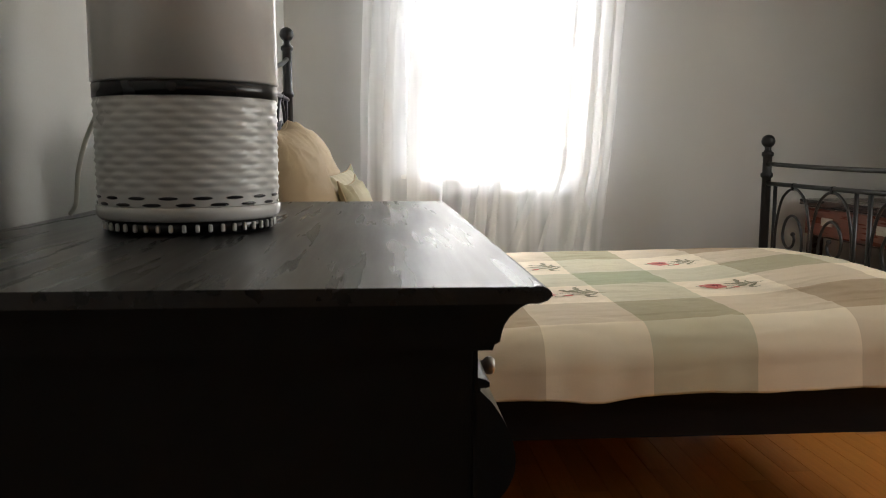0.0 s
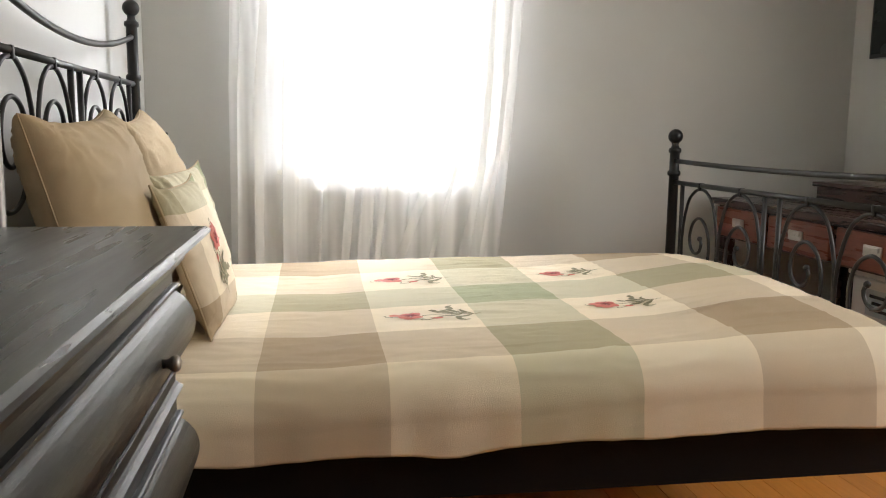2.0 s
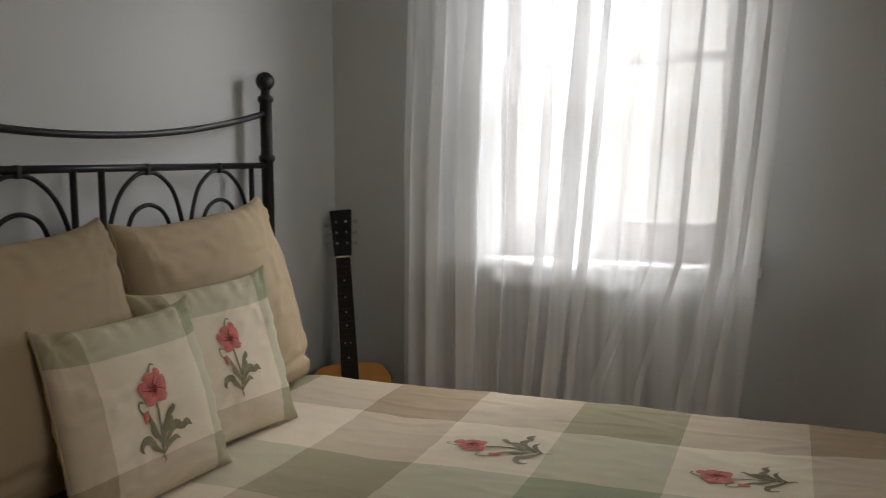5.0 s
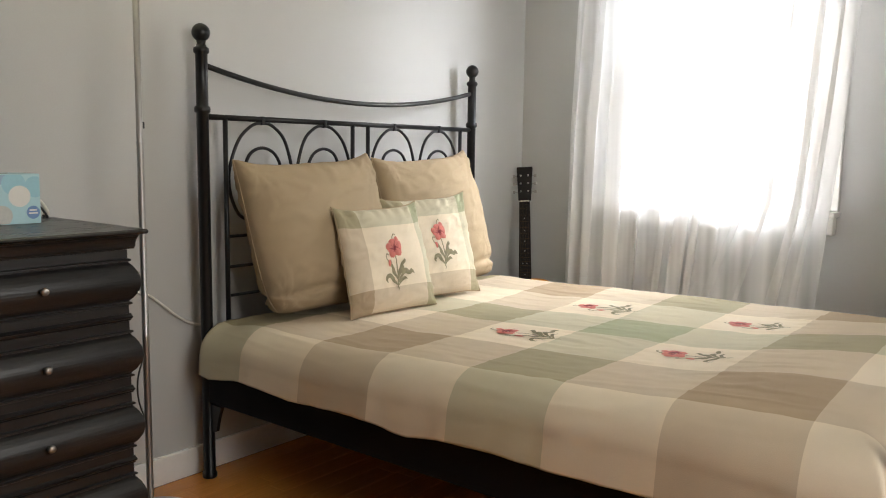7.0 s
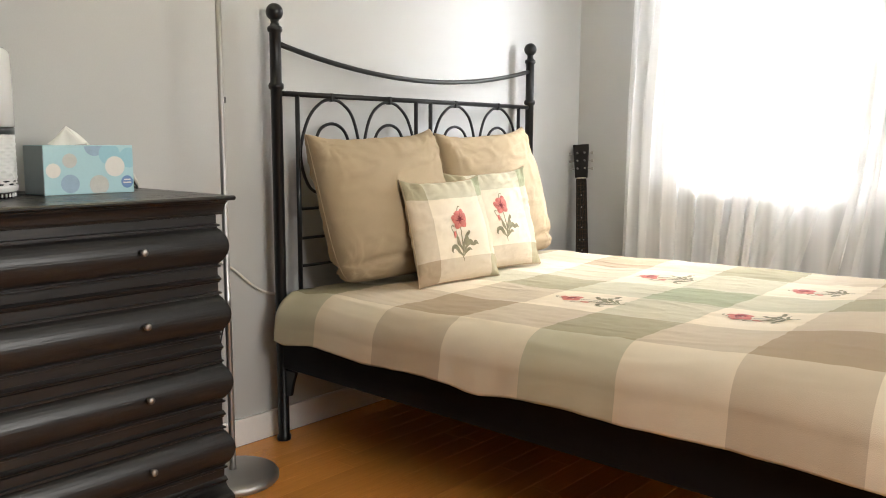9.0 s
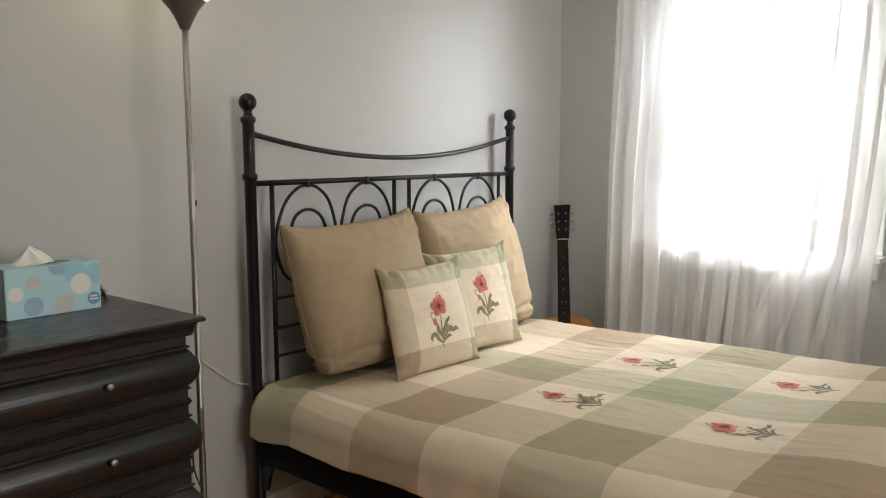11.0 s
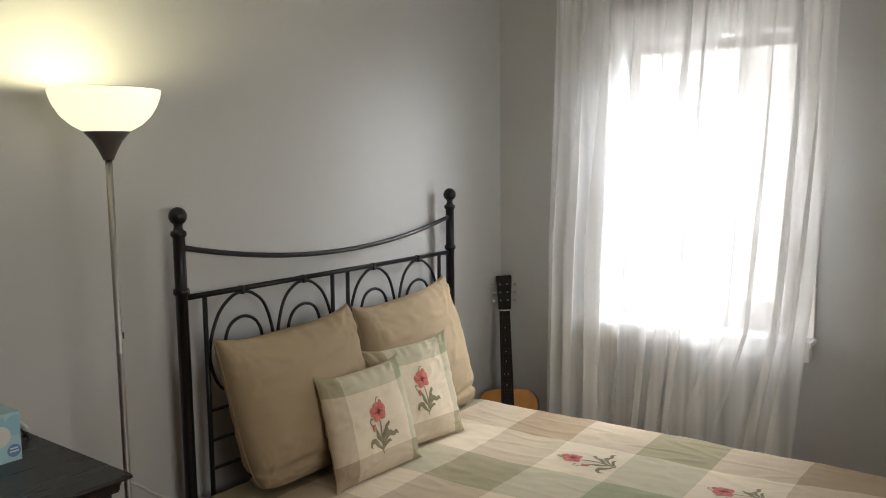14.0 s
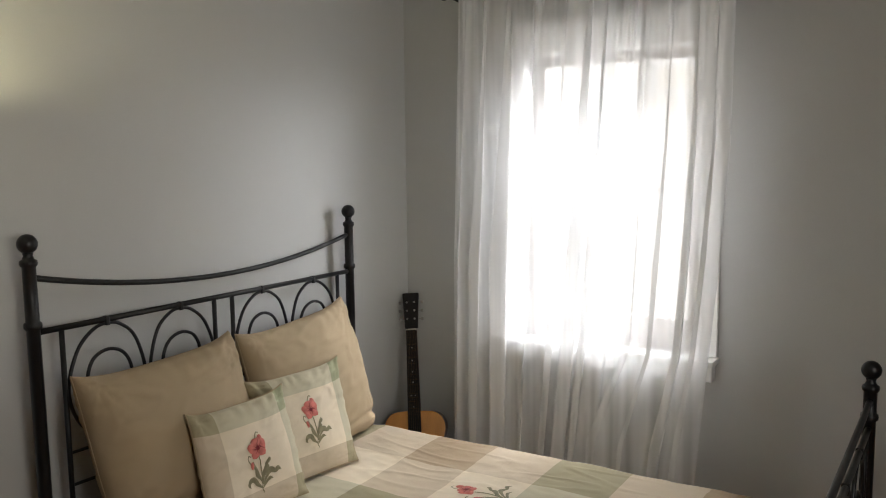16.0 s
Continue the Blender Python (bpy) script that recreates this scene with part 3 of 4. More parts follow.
def wall_side(a, b):
    """Beside the window wall the head end lies a little higher."""
    k = min(1.0, max(0.0, (b - 2.95) / 0.45))
    return 0.019 * k * k * (3 - 2 * k) * min(1.0, max(0.0, 1 - (a - 0.7) / 1.0))


def edge_curve(b, near, far, r):
    """Sheet coordinate b to a place along the axis and a drop, with edges rounded by r."""
    quarter = r * math.pi / 2
    for sign, side in ((-1, near), (1, far)):
        over = sign * (b - side) + r
        if over > 0:
            if over < quarter:
                a = over / r
                return side + sign * (-r + r * math.sin(a)), r * (1 - math.cos(a))
            return side + sign * 0.010 * math.sin((over - quarter) * 14), r + (over - quarter)
    return b, 0.0


def duvet_point(a, b, lift=0.0):
    y, dy = edge_curve(b, D_S, D_N, 0.105)
    x, dx = edge_curve(a, -9.0, D_F, 0.075)
    z = duvet_top(a) + foot_crown(a, b) + wall_side(a, b)
    puff = 0.006 * noise.noise(Vector((a * 3.1, b * 3.3, 1.7))) + 0.0026 * noise.noise(Vector((a * 6, b * 11, 4.1))) + 0.0020 * noise.noise(Vector((a * 18, b * 30, 9)))
    ridge = 1 - abs(noise.noise(Vector((a * 3.4 + 0.8 * b, b * 13.0, 3.3))))
    puff += 0.0045 * max(0.0, ridge - 0.82) / 0.18 * max(0.0, 0.35 + noise.noise(Vector((a * 2.1, b * 2.3, 6.1))))
    puff += 0.0020 * noise.noise(Vector((a * 9.0, b * 24.0, 2.9))) * max(0.0, 0.2 + noise.noise(Vector((a * 1.7, b * 2.0, 8.8))))
    hang = max(dx, dy)
    out = 0.006 * noise.noise(Vector((a * 4.0, b * 4, 7.7))) * min(1, hang * 8) + 0.004 * noise.noise(Vector((a * 13.0, 2 * b, 2.2))) * min(1, hang * 8)
    dip = 0.020 * max(0.0, 1 - abs(a - 0.15) / 0.14)
    return Vector((x + (out if dx > 0.02 else 0), y + (out if dy > 0.02 else 0) * (-1 if b < 2.8 else 1), z + puff - dip - hang + lift))


def duvet():
    bm = bmesh.new()
    uv = bm.loops.layers.uv.new("weave")
    na, nb = 170, 300
    a0, a1, b0, b1 = 0.10, D_F + 0.135, D_S - 0.126, D_N + 0.115
    grid = []
    for i in range(na + 1):
        row = []
        for j in range(nb + 1):
            a, b = a0 + (a1 - a0) * i / na, b0 + (b1 - b0) * j / nb
            ragged = 0.012 * noise.noise(Vector((a * 3.2, 0.3, 5))) + 0.010 * max(0, 1 - abs(a - 0.98) / 0.10) + 0.016 * (a - 1.1)
            bb = b - ragged * max(0, 1 - (b - b0) / 0.2)
            row.append((bm.verts.new(duvet_point(a, bb)), a, b))
        grid.append(row)
    for p, q in zip(grid, grid[1:]):
        for j in range(nb):
            corners = (p[j], q[j], q[j + 1], p[j + 1])
            f = bm.faces.new([c[0] for c in corners])
            for loop, c in zip(f.loops, corners):
                loop[uv].uv = (c[1], c[2])
    ob = part("duvet", bm, PLAID, smooth=True)
    thick = ob.modifiers.new("padding", "SOLIDIFY")
    thick.thickness, thick.offset = 0.016, -1
    return tagged(ob, "cream, tan and sage plaid duvet with embroidered red poppies", "duvet")


def add_patch(bm, place, outline, centre, dome):
    """A small padded embroidered shape: an outline round a raised middle."""
    mid = bm.verts.new(place(centre[0], centre[1], dome))
    ring = [bm.verts.new(place(p, q, 0.0006)) for p, q in outline]
    inner = [bm.verts.new(place(centre[0] + (p - centre[0]) * 0.7, centre[1] + (q - centre[1]) * 0.7, dome * 0.85)) for p, q in outline]
    n = len(ring)
    for k in range(n):
        j = (k + 1) % n
        bm.faces.new((ring[k], ring[j], inner[j], inner[k]))
        bm.faces.new((inner[k], inner[j], mid))


def add_strip(bm, place, pts, width, dome=0.0012):
    """A leaf or stem: a line with a width at each point."""
    pts = [Vector((p, q, 0)) for p, q in pts]
    line = spline(pts, 5)
    n = len(line)
    left, mid, right = [], [], []
    for k, c in enumerate(line):
        d = (line[min(k + 1, n - 1)] - line[max(k - 1, 0)]).normalized()
        w = float(np.interp(k / (n - 1), np.linspace(0, 1, len(width)), width)) / 2
        side = Vector((-d.y, d.x, 0)) * w
        left.append(bm.verts.new(place((c + side).x, (c + side).y, 0.0005)))
        mid.append(bm.verts.new(place(c.x, c.y, dome)))
        right.append(bm.verts.new(place((c - side).x, (c - side).y, 0.0005)))
    for k in range(n - 1):
        bm.faces.new((left[k], left[k + 1], mid[k + 1], mid[k]))
        bm.faces.new((mid[k], mid[k + 1], right[k + 1], right[k]))


def embroidery(place, parent, size, bloom=1.0, leaf=1.0, green=LEAF):
    """A poppy with bud, stems and curling leaves. Local: p runs from blossom to root, q across, in units of size."""
    at = lambda p, q, h: place(p * size, q * size, h)
    at_bloom = lambda p, q, h: place(p * size * bloom, q * size * bloom, h)
    bm = bmesh.new()
    for k in range(5):
        ang = 2 * math.pi * k / 5 + 0.5
        cp, cq = 0.12 * math.cos(ang), 0.12 * math.sin(ang)
        outline = [(cp + 0.112 * math.cos(t) * (1 + 0.14 * math.sin(3 * t + k)), cq + 0.112 * math.sin(t) * (1 + 0.14 * math.sin(3 * t + k))) for t in np.linspace(0, 2 * math.pi, 11)[:-1]]
        add_patch(bm, lambda p, q, h, k=k: at_bloom(p, q, h + 0.0003 * k), outline, (cp, cq), 0.0026)
    add_patch(bm, at, [(-0.215 + 0.085 * math.cos(t), -0.11 + 0.06 * math.sin(t)) for t in np.linspace(0, 2 * math.pi, 9)[:-1]], (-0.215, -0.11), 0.0022)
    add_patch(bm, at, [(0.36 + 0.09 * math.cos(t), 0.20 + 0.045 * math.sin(t)) for t in np.linspace(0, 2 * math.pi, 9)[:-1]], (0.36, 0.20), 0.0022)
    blossom = part("embroidered_blossom", bm, RED, parent, "coral red embroidered poppy", smooth=True)
    bm = bmesh.new()
    add_patch(bm, lambda p, q, h: at_bloom(p, q, h + 0.0034), [(0.045 * math.cos(t), 0.045 * math.sin(t)) for t in np.linspace(0, 2 * math.pi, 9)[:-1]], (0, 0), 0.001)
    for k in range(11):
        ang, reach = k * math.pi / 5.5 + 0.3, 0.13 + 0.05 * math.sin(4.1 * k)
        add_strip(bm, lambda p, q, h: at_bloom(p, q, h + 0.0033), [(0.03 * math.cos(ang), 0.03 * math.sin(ang)), (0.5 * reach * math.cos(ang - 0.1), 0.5 * reach * math.sin(ang - 0.1)), (reach * math.cos(ang + 0.2), reach * math.sin(ang + 0.2))], [0.02, 0.016, 0.004])
    part("blossom_eye", bm, DARKRED, blossom, smooth=True)
    bm = bmesh.new()
    leaves = (([(0.17, 0.0), (0.4, -0.02), (0.7, 0.0), (0.92, 0.04)], [0.028, 0.03, 0.035, 0.02]),
              ([(0.16, 0.19), (0.13, 0.26), (0.24, 0.27), (0.36, 0.21)], [0.02, 0.024, 0.022, 0.02]),
              ([(-0.12, -0.02), (-0.24, 0.01), (-0.36, -0.05), (-0.34, -0.11)], [0.02, 0.024, 0.024, 0.02]),
              ([(0.74, 0.02), (0.58, 0.10), (0.46, 0.11), (0.36, 0.17), (0.27, 0.16)], [0.03, 0.10, 0.06, 0.07, 0.01]),
              ([(0.88, 0.04), (0.76, 0.16), (0.66, 0.22), (0.66, 0.32), (0.74, 0.37), (0.80, 0.34)], [0.03, 0.09, 0.11, 0.08, 0.06, 0.01]),
              ([(0.80, 0.02), (0.62, -0.05), (0.50, -0.16), (0.42, -0.17), (0.34, -0.25), (0.29, -0.24)], [0.03, 0.08, 0.13, 0.07, 0.08, 0.01]),
              ([(0.82, 0.0), (0.64, -0.15), (0.58, -0.26), (0.64, -0.36), (0.60, -0.44), (0.66, -0.52)], [0.03, 0.07, 0.13, 0.07, 0.10, 0.01]),
              ([(0.90, 0.02), (0.80, -0.08), (0.74, -0.20), (0.78, -0.28)], [0.02, 0.06, 0.07, 0.01]),
              ([(0.92, 0.04), (0.98, 0.01), (1.02, 0.03)], [0.03, 0.02, 0.005]))
    for line, wide in leaves:
        add_strip(bm, at, line, [w * leaf for w in wide])
    part("embroidered_leaves", bm, green, parent, "olive green embroidered stems and leaves", smooth=True)


cover = duvet()
for fx, fy, long in ((0.931, 3.037, 0.185), (0.934, 2.527, 0.185), (1.463, 2.520, 0.150), (1.464, 3.020, 0.145)):
    embroidery(lambda p, q, h, fx=fx, fy=fy: duvet_point(fx + p, fy - q, h + 0.0012), cover, long, 0.150 / long, 0.85)


def cushion(name, tl, tr, br, bl, front, rear, mat, label, seed, flower=None, slack=1.0, plump=0.42):
    """A stuffed square cushion between four corners, with pointed ears, piped seam and slack creases."""
    tl, tr, br, bl = (Vector(v) for v in (tl, tr, br, bl))
    normal = (tr - bl).cross(tl - br).normalized()
    if normal.x < 0:
        normal = -normal

    def flat(u, v):
        # sides drawn in a little between the ears
        draw = 0.006 if mat is KHAKI else 0.030
        pu = u + draw * (1 - abs(2 * v - 1) ** 5) * (0.5 - u) * 2
        pv = v + (0.055 if v > 0.5 else 0.02) * (1 - abs(2 * u - 1) ** 4) * (0.5 - v) * 2
        if mat is KHAKI:       # the lower corners are tucked under
            tuck = abs(2 * u - 1) ** 7 * (1 - v) ** 8
            pu, pv = pu + 0.055 * tuck * (0.5 - u) * 2, pv + 0.050 * tuck
        return (bl * (1 - pu) + br * pu) * (1 - pv) + (tl * (1 - pu) + tr * pu) * pv

    def height(u, v):
        e = max(0.0, (1 - (2 * u - 1) ** 2) * (1 - (2 * v - 1) ** 2))
        return e ** plump

    def crease(u, v):
        edge = 1 - height(u, v)
        k = noise.noise(Vector((u * 2.6 + seed, v * 2.6, seed * 1.7))) * 0.014
        gathers = math.sin(46 * u + 4 * noise.noise(Vector((u * 5, seed, v * 2)))) * max(0, 1 - (1 - v) / 0.16) + 0.6 * math.sin(38 * v + 5 * noise.noise(Vector((v * 5, seed, 3)))) * max(0, 1 - min(u, 1 - u) / 0.12)
        k += (0.016 if mat is PLAID_CUSHION else 0.007) * gathers * edge * slack
        ridge = 1 - abs(noise.noise(Vector((u * 3.2 + v * 2.0 + seed, (v - 0.55 * u) * 8.0, seed))))
        k += 0.010 * slack * max(0.0, ridge - 0.80) / 0.2 * (0.25 + 0.75 * max(0.0, noise.noise(Vector((u * 2.2, v * 2.2, seed + 8))) + 0.25))
        for cu, cv, amp in ((0.08, 0.06, 1.0), (0.92, 0.93, 0.6), (0.07, 0.94, 0.6), (0.93, 0.07, 0.7)):
            near = max(0.0, 1 - math.hypot(u - cu, v - cv) / 0.34)
            ang = math.atan2(v - cv, u - cu)
            k += 0.012 * slack * amp * near * max(0.0, 0.75 - 3.2 * abs(noise.noise(Vector((ang * 3.0, math.hypot(u - cu, v - cv) * 2.0, seed + cu)))))
        fold = 1 - abs(noise.noise(Vector((u * 3.0 + seed, v * 13.0 - 2.0 * u, seed + 4))))
        k += 0.013 * slack * max(0.0, fold - 0.80) / 0.2 * max(0.0, 1 - u / 0.42) * max(0.0, 1 - v / 0.55)
        k -= 0.042 * max(0.0, slack - 0.6) * math.exp(-((v - 0.115 - 0.03 * noise.noise(Vector((u * 4, seed, 1)))) / 0.022) ** 2) * (0.35 + 0.65 * abs(2 * u - 1))
        return k

    def surface(u, v, h=0.0, sign=1):
        d = front if sign > 0 else rear
        sag = 1 + 0.18 * (0.45 - v)
        hh = height(u, v)
        return flat(u, v) + sign * normal * (d * hh * sag + crease(u, v) * min(1, 3 * hh) + h)

    bm = bmesh.new()
    uv = bm.loops.layers.uv.new("weave")
    n = 64
    rows = {}
    ts = [0.5 - 0.5 * math.cos(math.pi * k / n) for k in range(n + 1)]
    for sign in (1, -1):
        rows[sign] = [[bm.verts.new(surface(u, v, 0, sign)) if sign > 0 or 0 < i < n and 0 < j < n else rows[1][i][j] for j, v in enumerate(ts)] for i, u in enumerate(ts)]
        for i in range(n):
            for j in range(n):
                q = [(i, j), (i + 1, j), (i + 1, j + 1), (i, j + 1)]
                f = bm.faces.new([rows[sign][a][b] for a, b in (q if sign > 0 else q[::-1])])
                for loop, (a, b) in zip(f.loops, q if sign > 0 else q[::-1]):
                    loop[uv].uv = (min(max(ts[a], 0.001), 0.999), min(max(ts[b], 0.001), 0.999))
    bmesh.ops.recalc_face_normals(bm, faces=bm.faces[:])
    ob = part(name, bm, mat, smooth=True)
    tagged(ob, label, "pillow")
    edge = [flat(t, 0) for t in ts] + [flat(1, t) for t in ts[1:]] + [flat(1 - t, 1) for t in ts[1:]] + [flat(0, 1 - t) for t in ts[1:]]
    part("seam", tube(edge, 0.0018 if mat is KHAKI else 0.0028, 6), mat if mat is KHAKI else KHAKI, ob, smooth=True)
    if flower:
        w = (tr - tl).length
        embroidery(lambda p, q, h: surface(flower[0] - q / w, flower[1] - p / w, h + 0.0012), ob, 0.150, 1.10, 1.12)
    return ob


KH = "plump khaki cotton pillow leaning on the headboard"
tagged(cushion("pillow", (0.136, 2.135, 1.046), (0.152, 2.720, 1.072), (0.290, 2.745, 0.545), (0.268, 2.165, 0.545), 0.115, 0.085, KHAKI, KH, 1.3, None, 1.25, 0.34), group="khaki pillows")
tagged(cushion("pillow", (0.158, 2.745, 1.056), (0.108, 3.372, 1.090), (0.262, 3.390, 0.548), (0.282, 2.79, 0.545), 0.108, 0.075, KHAKI, KH, 4.1, None, 1.0, 0.34), group="khaki pillows")
SM = "small plaid cushion with embroidered red poppy against a khaki pillow"
tagged(cushion("cushion", (0.323, 2.383, 0.894), (0.358, 2.762, 0.902), (0.462, 2.768, 0.535), (0.453, 2.346, 0.540), 0.052, 0.040, PLAID_CUSHION, SM, 2.2, (0.50, 0.565), 0.55), group="plaid cushions")
tagged(cushion("cushion", (0.236, 2.694, 0.908), (0.333, 3.084, 0.928), (0.436, 3.068, 0.545), (0.385, 2.70, 0.545), 0.048, 0.038, PLAID_CUSHION, SM, 6.0, (0.50, 0.61), 0.55), group="plaid cushions")

bag = part("storage_bag", box(0.30, 1.36, 2.78, 3.40, 0.001, 0.22, bevel=0.07, segs=5), NAVY, smooth=True)
tagged(bag, "dark navy soft storage bag on the floor under the bed", "bag")

# ---- chest of drawers ----


def shaded_ends(ob):
    """The end faces of a moulding carry the carcass's copy of the oak, darkened for shade."""
    ob.data.materials.append(SHADEDWOOD)
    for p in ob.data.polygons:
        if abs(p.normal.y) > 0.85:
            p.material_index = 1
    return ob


DY0, DY1, DTOP = 0.690, 1.550, 0.8905
chest = thing("chest_of_drawers", (0.27, 1.12, 0), "black-stained oak chest of four bulging drawers on bun feet", "chest of drawers")
# Carcass end is darkened by colour where little light falls.
part("body", box(0.018, 0.5065, DY0, DY1, 0.1405, 0.8425, bevel=0.002), SHADEDWOOD, chest, "black stained oak carcass, colour darkened for shade")
top_profile = [(0.010, 0.8785), (0.548, 0.8785), (0.554, 0.8805), (0.5575, 0.884), (0.556, 0.8875), (0.551, DTOP), (0.010, DTOP)]
part("top", extrude_y(top_profile, DY0 - 0.027, DY1 + 0.027), TOPWOOD, chest)
cove = [(0.014, 0.843), (0.519, 0.843), (0.520, 0.847), (0.524, 0.849), (0.525, 0.855), (0.527, 0.861), (0.531, 0.867), (0.538, 0.873), (0.543, 0.8755), (0.544, 0.878), (0.014, 0.878)]
shaded_ends(part("crown_moulding", extrude_y(cove, DY0 - 0.012, DY1 + 0.012), DARKWOOD, chest))


def drawer(z_low, z_high):
    """One front, drawn out along the chest: flat, fillet, wide swell, fillet, flat."""
    h = z_high - z_low
    shape = [(0.0, 0.510), (0.135, 0.510), (0.140, 0.5155), (0.150, 0.518), (0.172, 0.518), (0.180, 0.5155), (0.184, 0.512), (0.20, 0.512)]
    shape += [(0.20 + 0.60 * k / 14, 0.512 + 0.023 * math.sin(math.pi * (k / 14) ** 1.0) ** 0.75) for k in range(1, 14)]
    shape += [(0.80, 0.512), (0.815, 0.512), (0.820, 0.5155), (0.828, 0.518), (0.850, 0.518), (0.860, 0.5155), (0.865, 0.510), (1.0, 0.510)]
    prof = [(0.507, z_low)] + [(x, z_low + h * t) for t, x in shape] + [(0.507, z_high)]
    front = extrude_y(prof, DY0 + 0.001, DY1 - 0.001)
    for v in front.verts:      # the swell runs a little past the carcass at both ends
        v.co.y += (1 if v.co.y > 1.12 else -1) * 0.020 * max(0.0, (v.co.x - 0.510) / 0.025) ** 1.2
    d = shaded_ends(part("drawer_front", front, DARKWOOD, chest))
    zc = z_low + 0.54 * h
    for y in (0.905, 1.336):
        k = lathe([(0.0, 0.0), (0.0055, 0.0), (0.005, 0.007), (0.006, 0.010), (0.0086, 0.0125), (0.0092, 0.0155), (0.0086, 0.0185), (0.006, 0.021), (0, 0.0215)], (0, 0, 0), 18)
        bmesh.ops.transform(k, matrix=pose(0.5315, y, zc, 0, 90, 0), verts=k.verts[:])
        part("knob", k, PEWTER, d, "small round pewter knob", smooth=True)


LEVELS = [0.8405, 0.679, 0.503, 0.327, 0.150]
for hi, lo in zip(LEVELS, LEVELS[1:]):
    drawer(lo + 0.0095, hi - 0.0095 if hi < 0.8 else hi)
for z in LEVELS[1:]:
    ridge = [(0.507, z - 0.009), (0.509, z - 0.009), (0.511, z - 0.005), (0.518, z - 0.001), (0.519, z + 0.002), (0.513, z + 0.005), (0.509, z + 0.009), (0.507, z + 0.009)]
    shaded_ends(part("divider_moulding", extrude_y(ridge, DY0 - 0.004, DY1 + 0.004), DARKWOOD, chest))
plinth = [(0.012, 0.088), (0.527, 0.088), (0.531, 0.092), (0.531, 0.108), (0.524, 0.113), (0.508, 0.118), (0.496, 0.126), (0.490, 0.134), (0.482, 0.140), (0.012, 0.140)]
shaded_ends(part("plinth", extrude_y(plinth, DY0 - 0.015, DY1 + 0.015), DARKWOOD, chest))
for x in (0.075, 0.462):
    for y in (DY0 + 0.045, DY1 - 0.045):
        part("bun_foot", lathe([(0.022, 0.0), (0.036, 0.006), (0.046, 0.024), (0.048, 0.042), (0.043, 0.062), (0.030, 0.074), (0.024, 0.078), (0.028, 0.0875)], (x, y, 0), 28), DARKWOOD, chest, smooth=True)

# air purifier on the chest
PX, PY, PR = 0.222, 1.088, 0.1020
cleaner = thing("air_purifier", (PX, PY, DTOP), "white cylindrical air purifier with a woven lower half and black band", "air purifier")
part("foot", lathe([(PR - 0.016, 0.001), (PR - 0.012, 0.001), (PR - 0.008, 0.012), (PR - 0.012, 0.0145)], (PX, PY, DTOP), 48), BLACKPLASTIC, cleaner, smooth=True)
for k in range(44):
    a = 2 * math.pi * k / 44
    rib = box(PR - 0.010, PR - 0.006, -0.0022, 0.0022, 0.004, 0.0125, bevel=0.001, segs=1)
    bmesh.ops.transform(rib, matrix=pose(PX, PY, DTOP, 0, 0, math.degrees(a)), verts=rib.verts[:])
    part("rib", rib, WEAVE, cleaner)
part("base_ring", lathe([(PR - 0.012, 0.015), (PR - 0.004, 0.0155), (PR - 0.001, 0.019), (PR, 0.024), (PR, 0.030), (PR - 0.004, 0.0305)], (PX, PY, DTOP), 64), PLASTIC, cleaner, smooth=True)
bm = bmesh.new()
rings = []
for j in range(84):
    z = 0.031 + 0.1155 * j / 83
    ring = []
    for k in range(192):
        a = 2 * math.pi * k / 192
        row = math.floor((z - 0.045) / 0.0076)
        ph = a * 17 + (math.pi if row % 2 else 0)
        t = ((z - 0.045) / 0.0076) % 1.0
        push = 0.0016 * (0.5 + 0.5 * math.sin(ph)) * math.sin(math.pi * t) if z > 0.045 else 0.0
        ring.append(bm.verts.new((PX + (PR - 0.0025 + push) * math.cos(a), PY + (PR - 0.0025 + push) * math.sin(a), DTOP + z)))
    rings.append(ring)
for a, b in zip(rings, rings[1:]):
    for k in range(192):
        bm.faces.new((a[k], a[(k + 1) % 192], b[(k + 1) % 192], b[k]))
part("woven_sleeve", bm, WEAVE, cleaner, smooth=True)
for row, zz in ((0, 0.0335), (1, 0.0405)):
    for k in range(18):
        a = 2 * math.pi * (k + 0.5 * row) / 18
        bm = bmesh.new()
        bmesh.ops.create_uvsphere(bm, u_segments=10, v_segments=6, radius=1.0, matrix=pose(PX + (PR - 0.0022) * math.cos(a), PY + (PR - 0.0022) * math.sin(a), DTOP + zz, 0, 0, math.degrees(a)) @ Matrix.Diagonal((0.0008, 0.0105, 0.0019, 1)))
        part("air_slot", bm, BLACKPLASTIC, cleaner, smooth=True)
part("band", lathe([(PR - 0.006, 0.147), (PR - 0.001, 0.147), (PR - 0.001, 0.162), (PR - 0.006, 0.162)], (PX, PY, DTOP), 64), BLACKPLASTIC, cleaner, smooth=True)
part("upper_shell", lathe([(PR - 0.004, 0.163), (PR, 0.165), (PR - 0.0012, 0.326), (PR - 0.004, 0.336), (PR - 0.013, 0.343), (PR - 0.03, 0.345), (0.0, 0.345)], (PX, PY, DTOP), 64), PLASTIC, cleaner, smooth=True)
part("power_cord", tube(spline([(PX - 0.08, PY + 0.05, DTOP + 0.10), (0.10, 1.17, DTOP + 0.135), (0.066, 1.215, DTOP + 0.110), (0.045, 1.235, DTOP + 0.065), (0.034, 1.25, DTOP + 0.02), (0.022, 1.26, DTOP + 0.004)], 8), 0.0032, 8), CORDWHITE, cleaner, smooth=True)

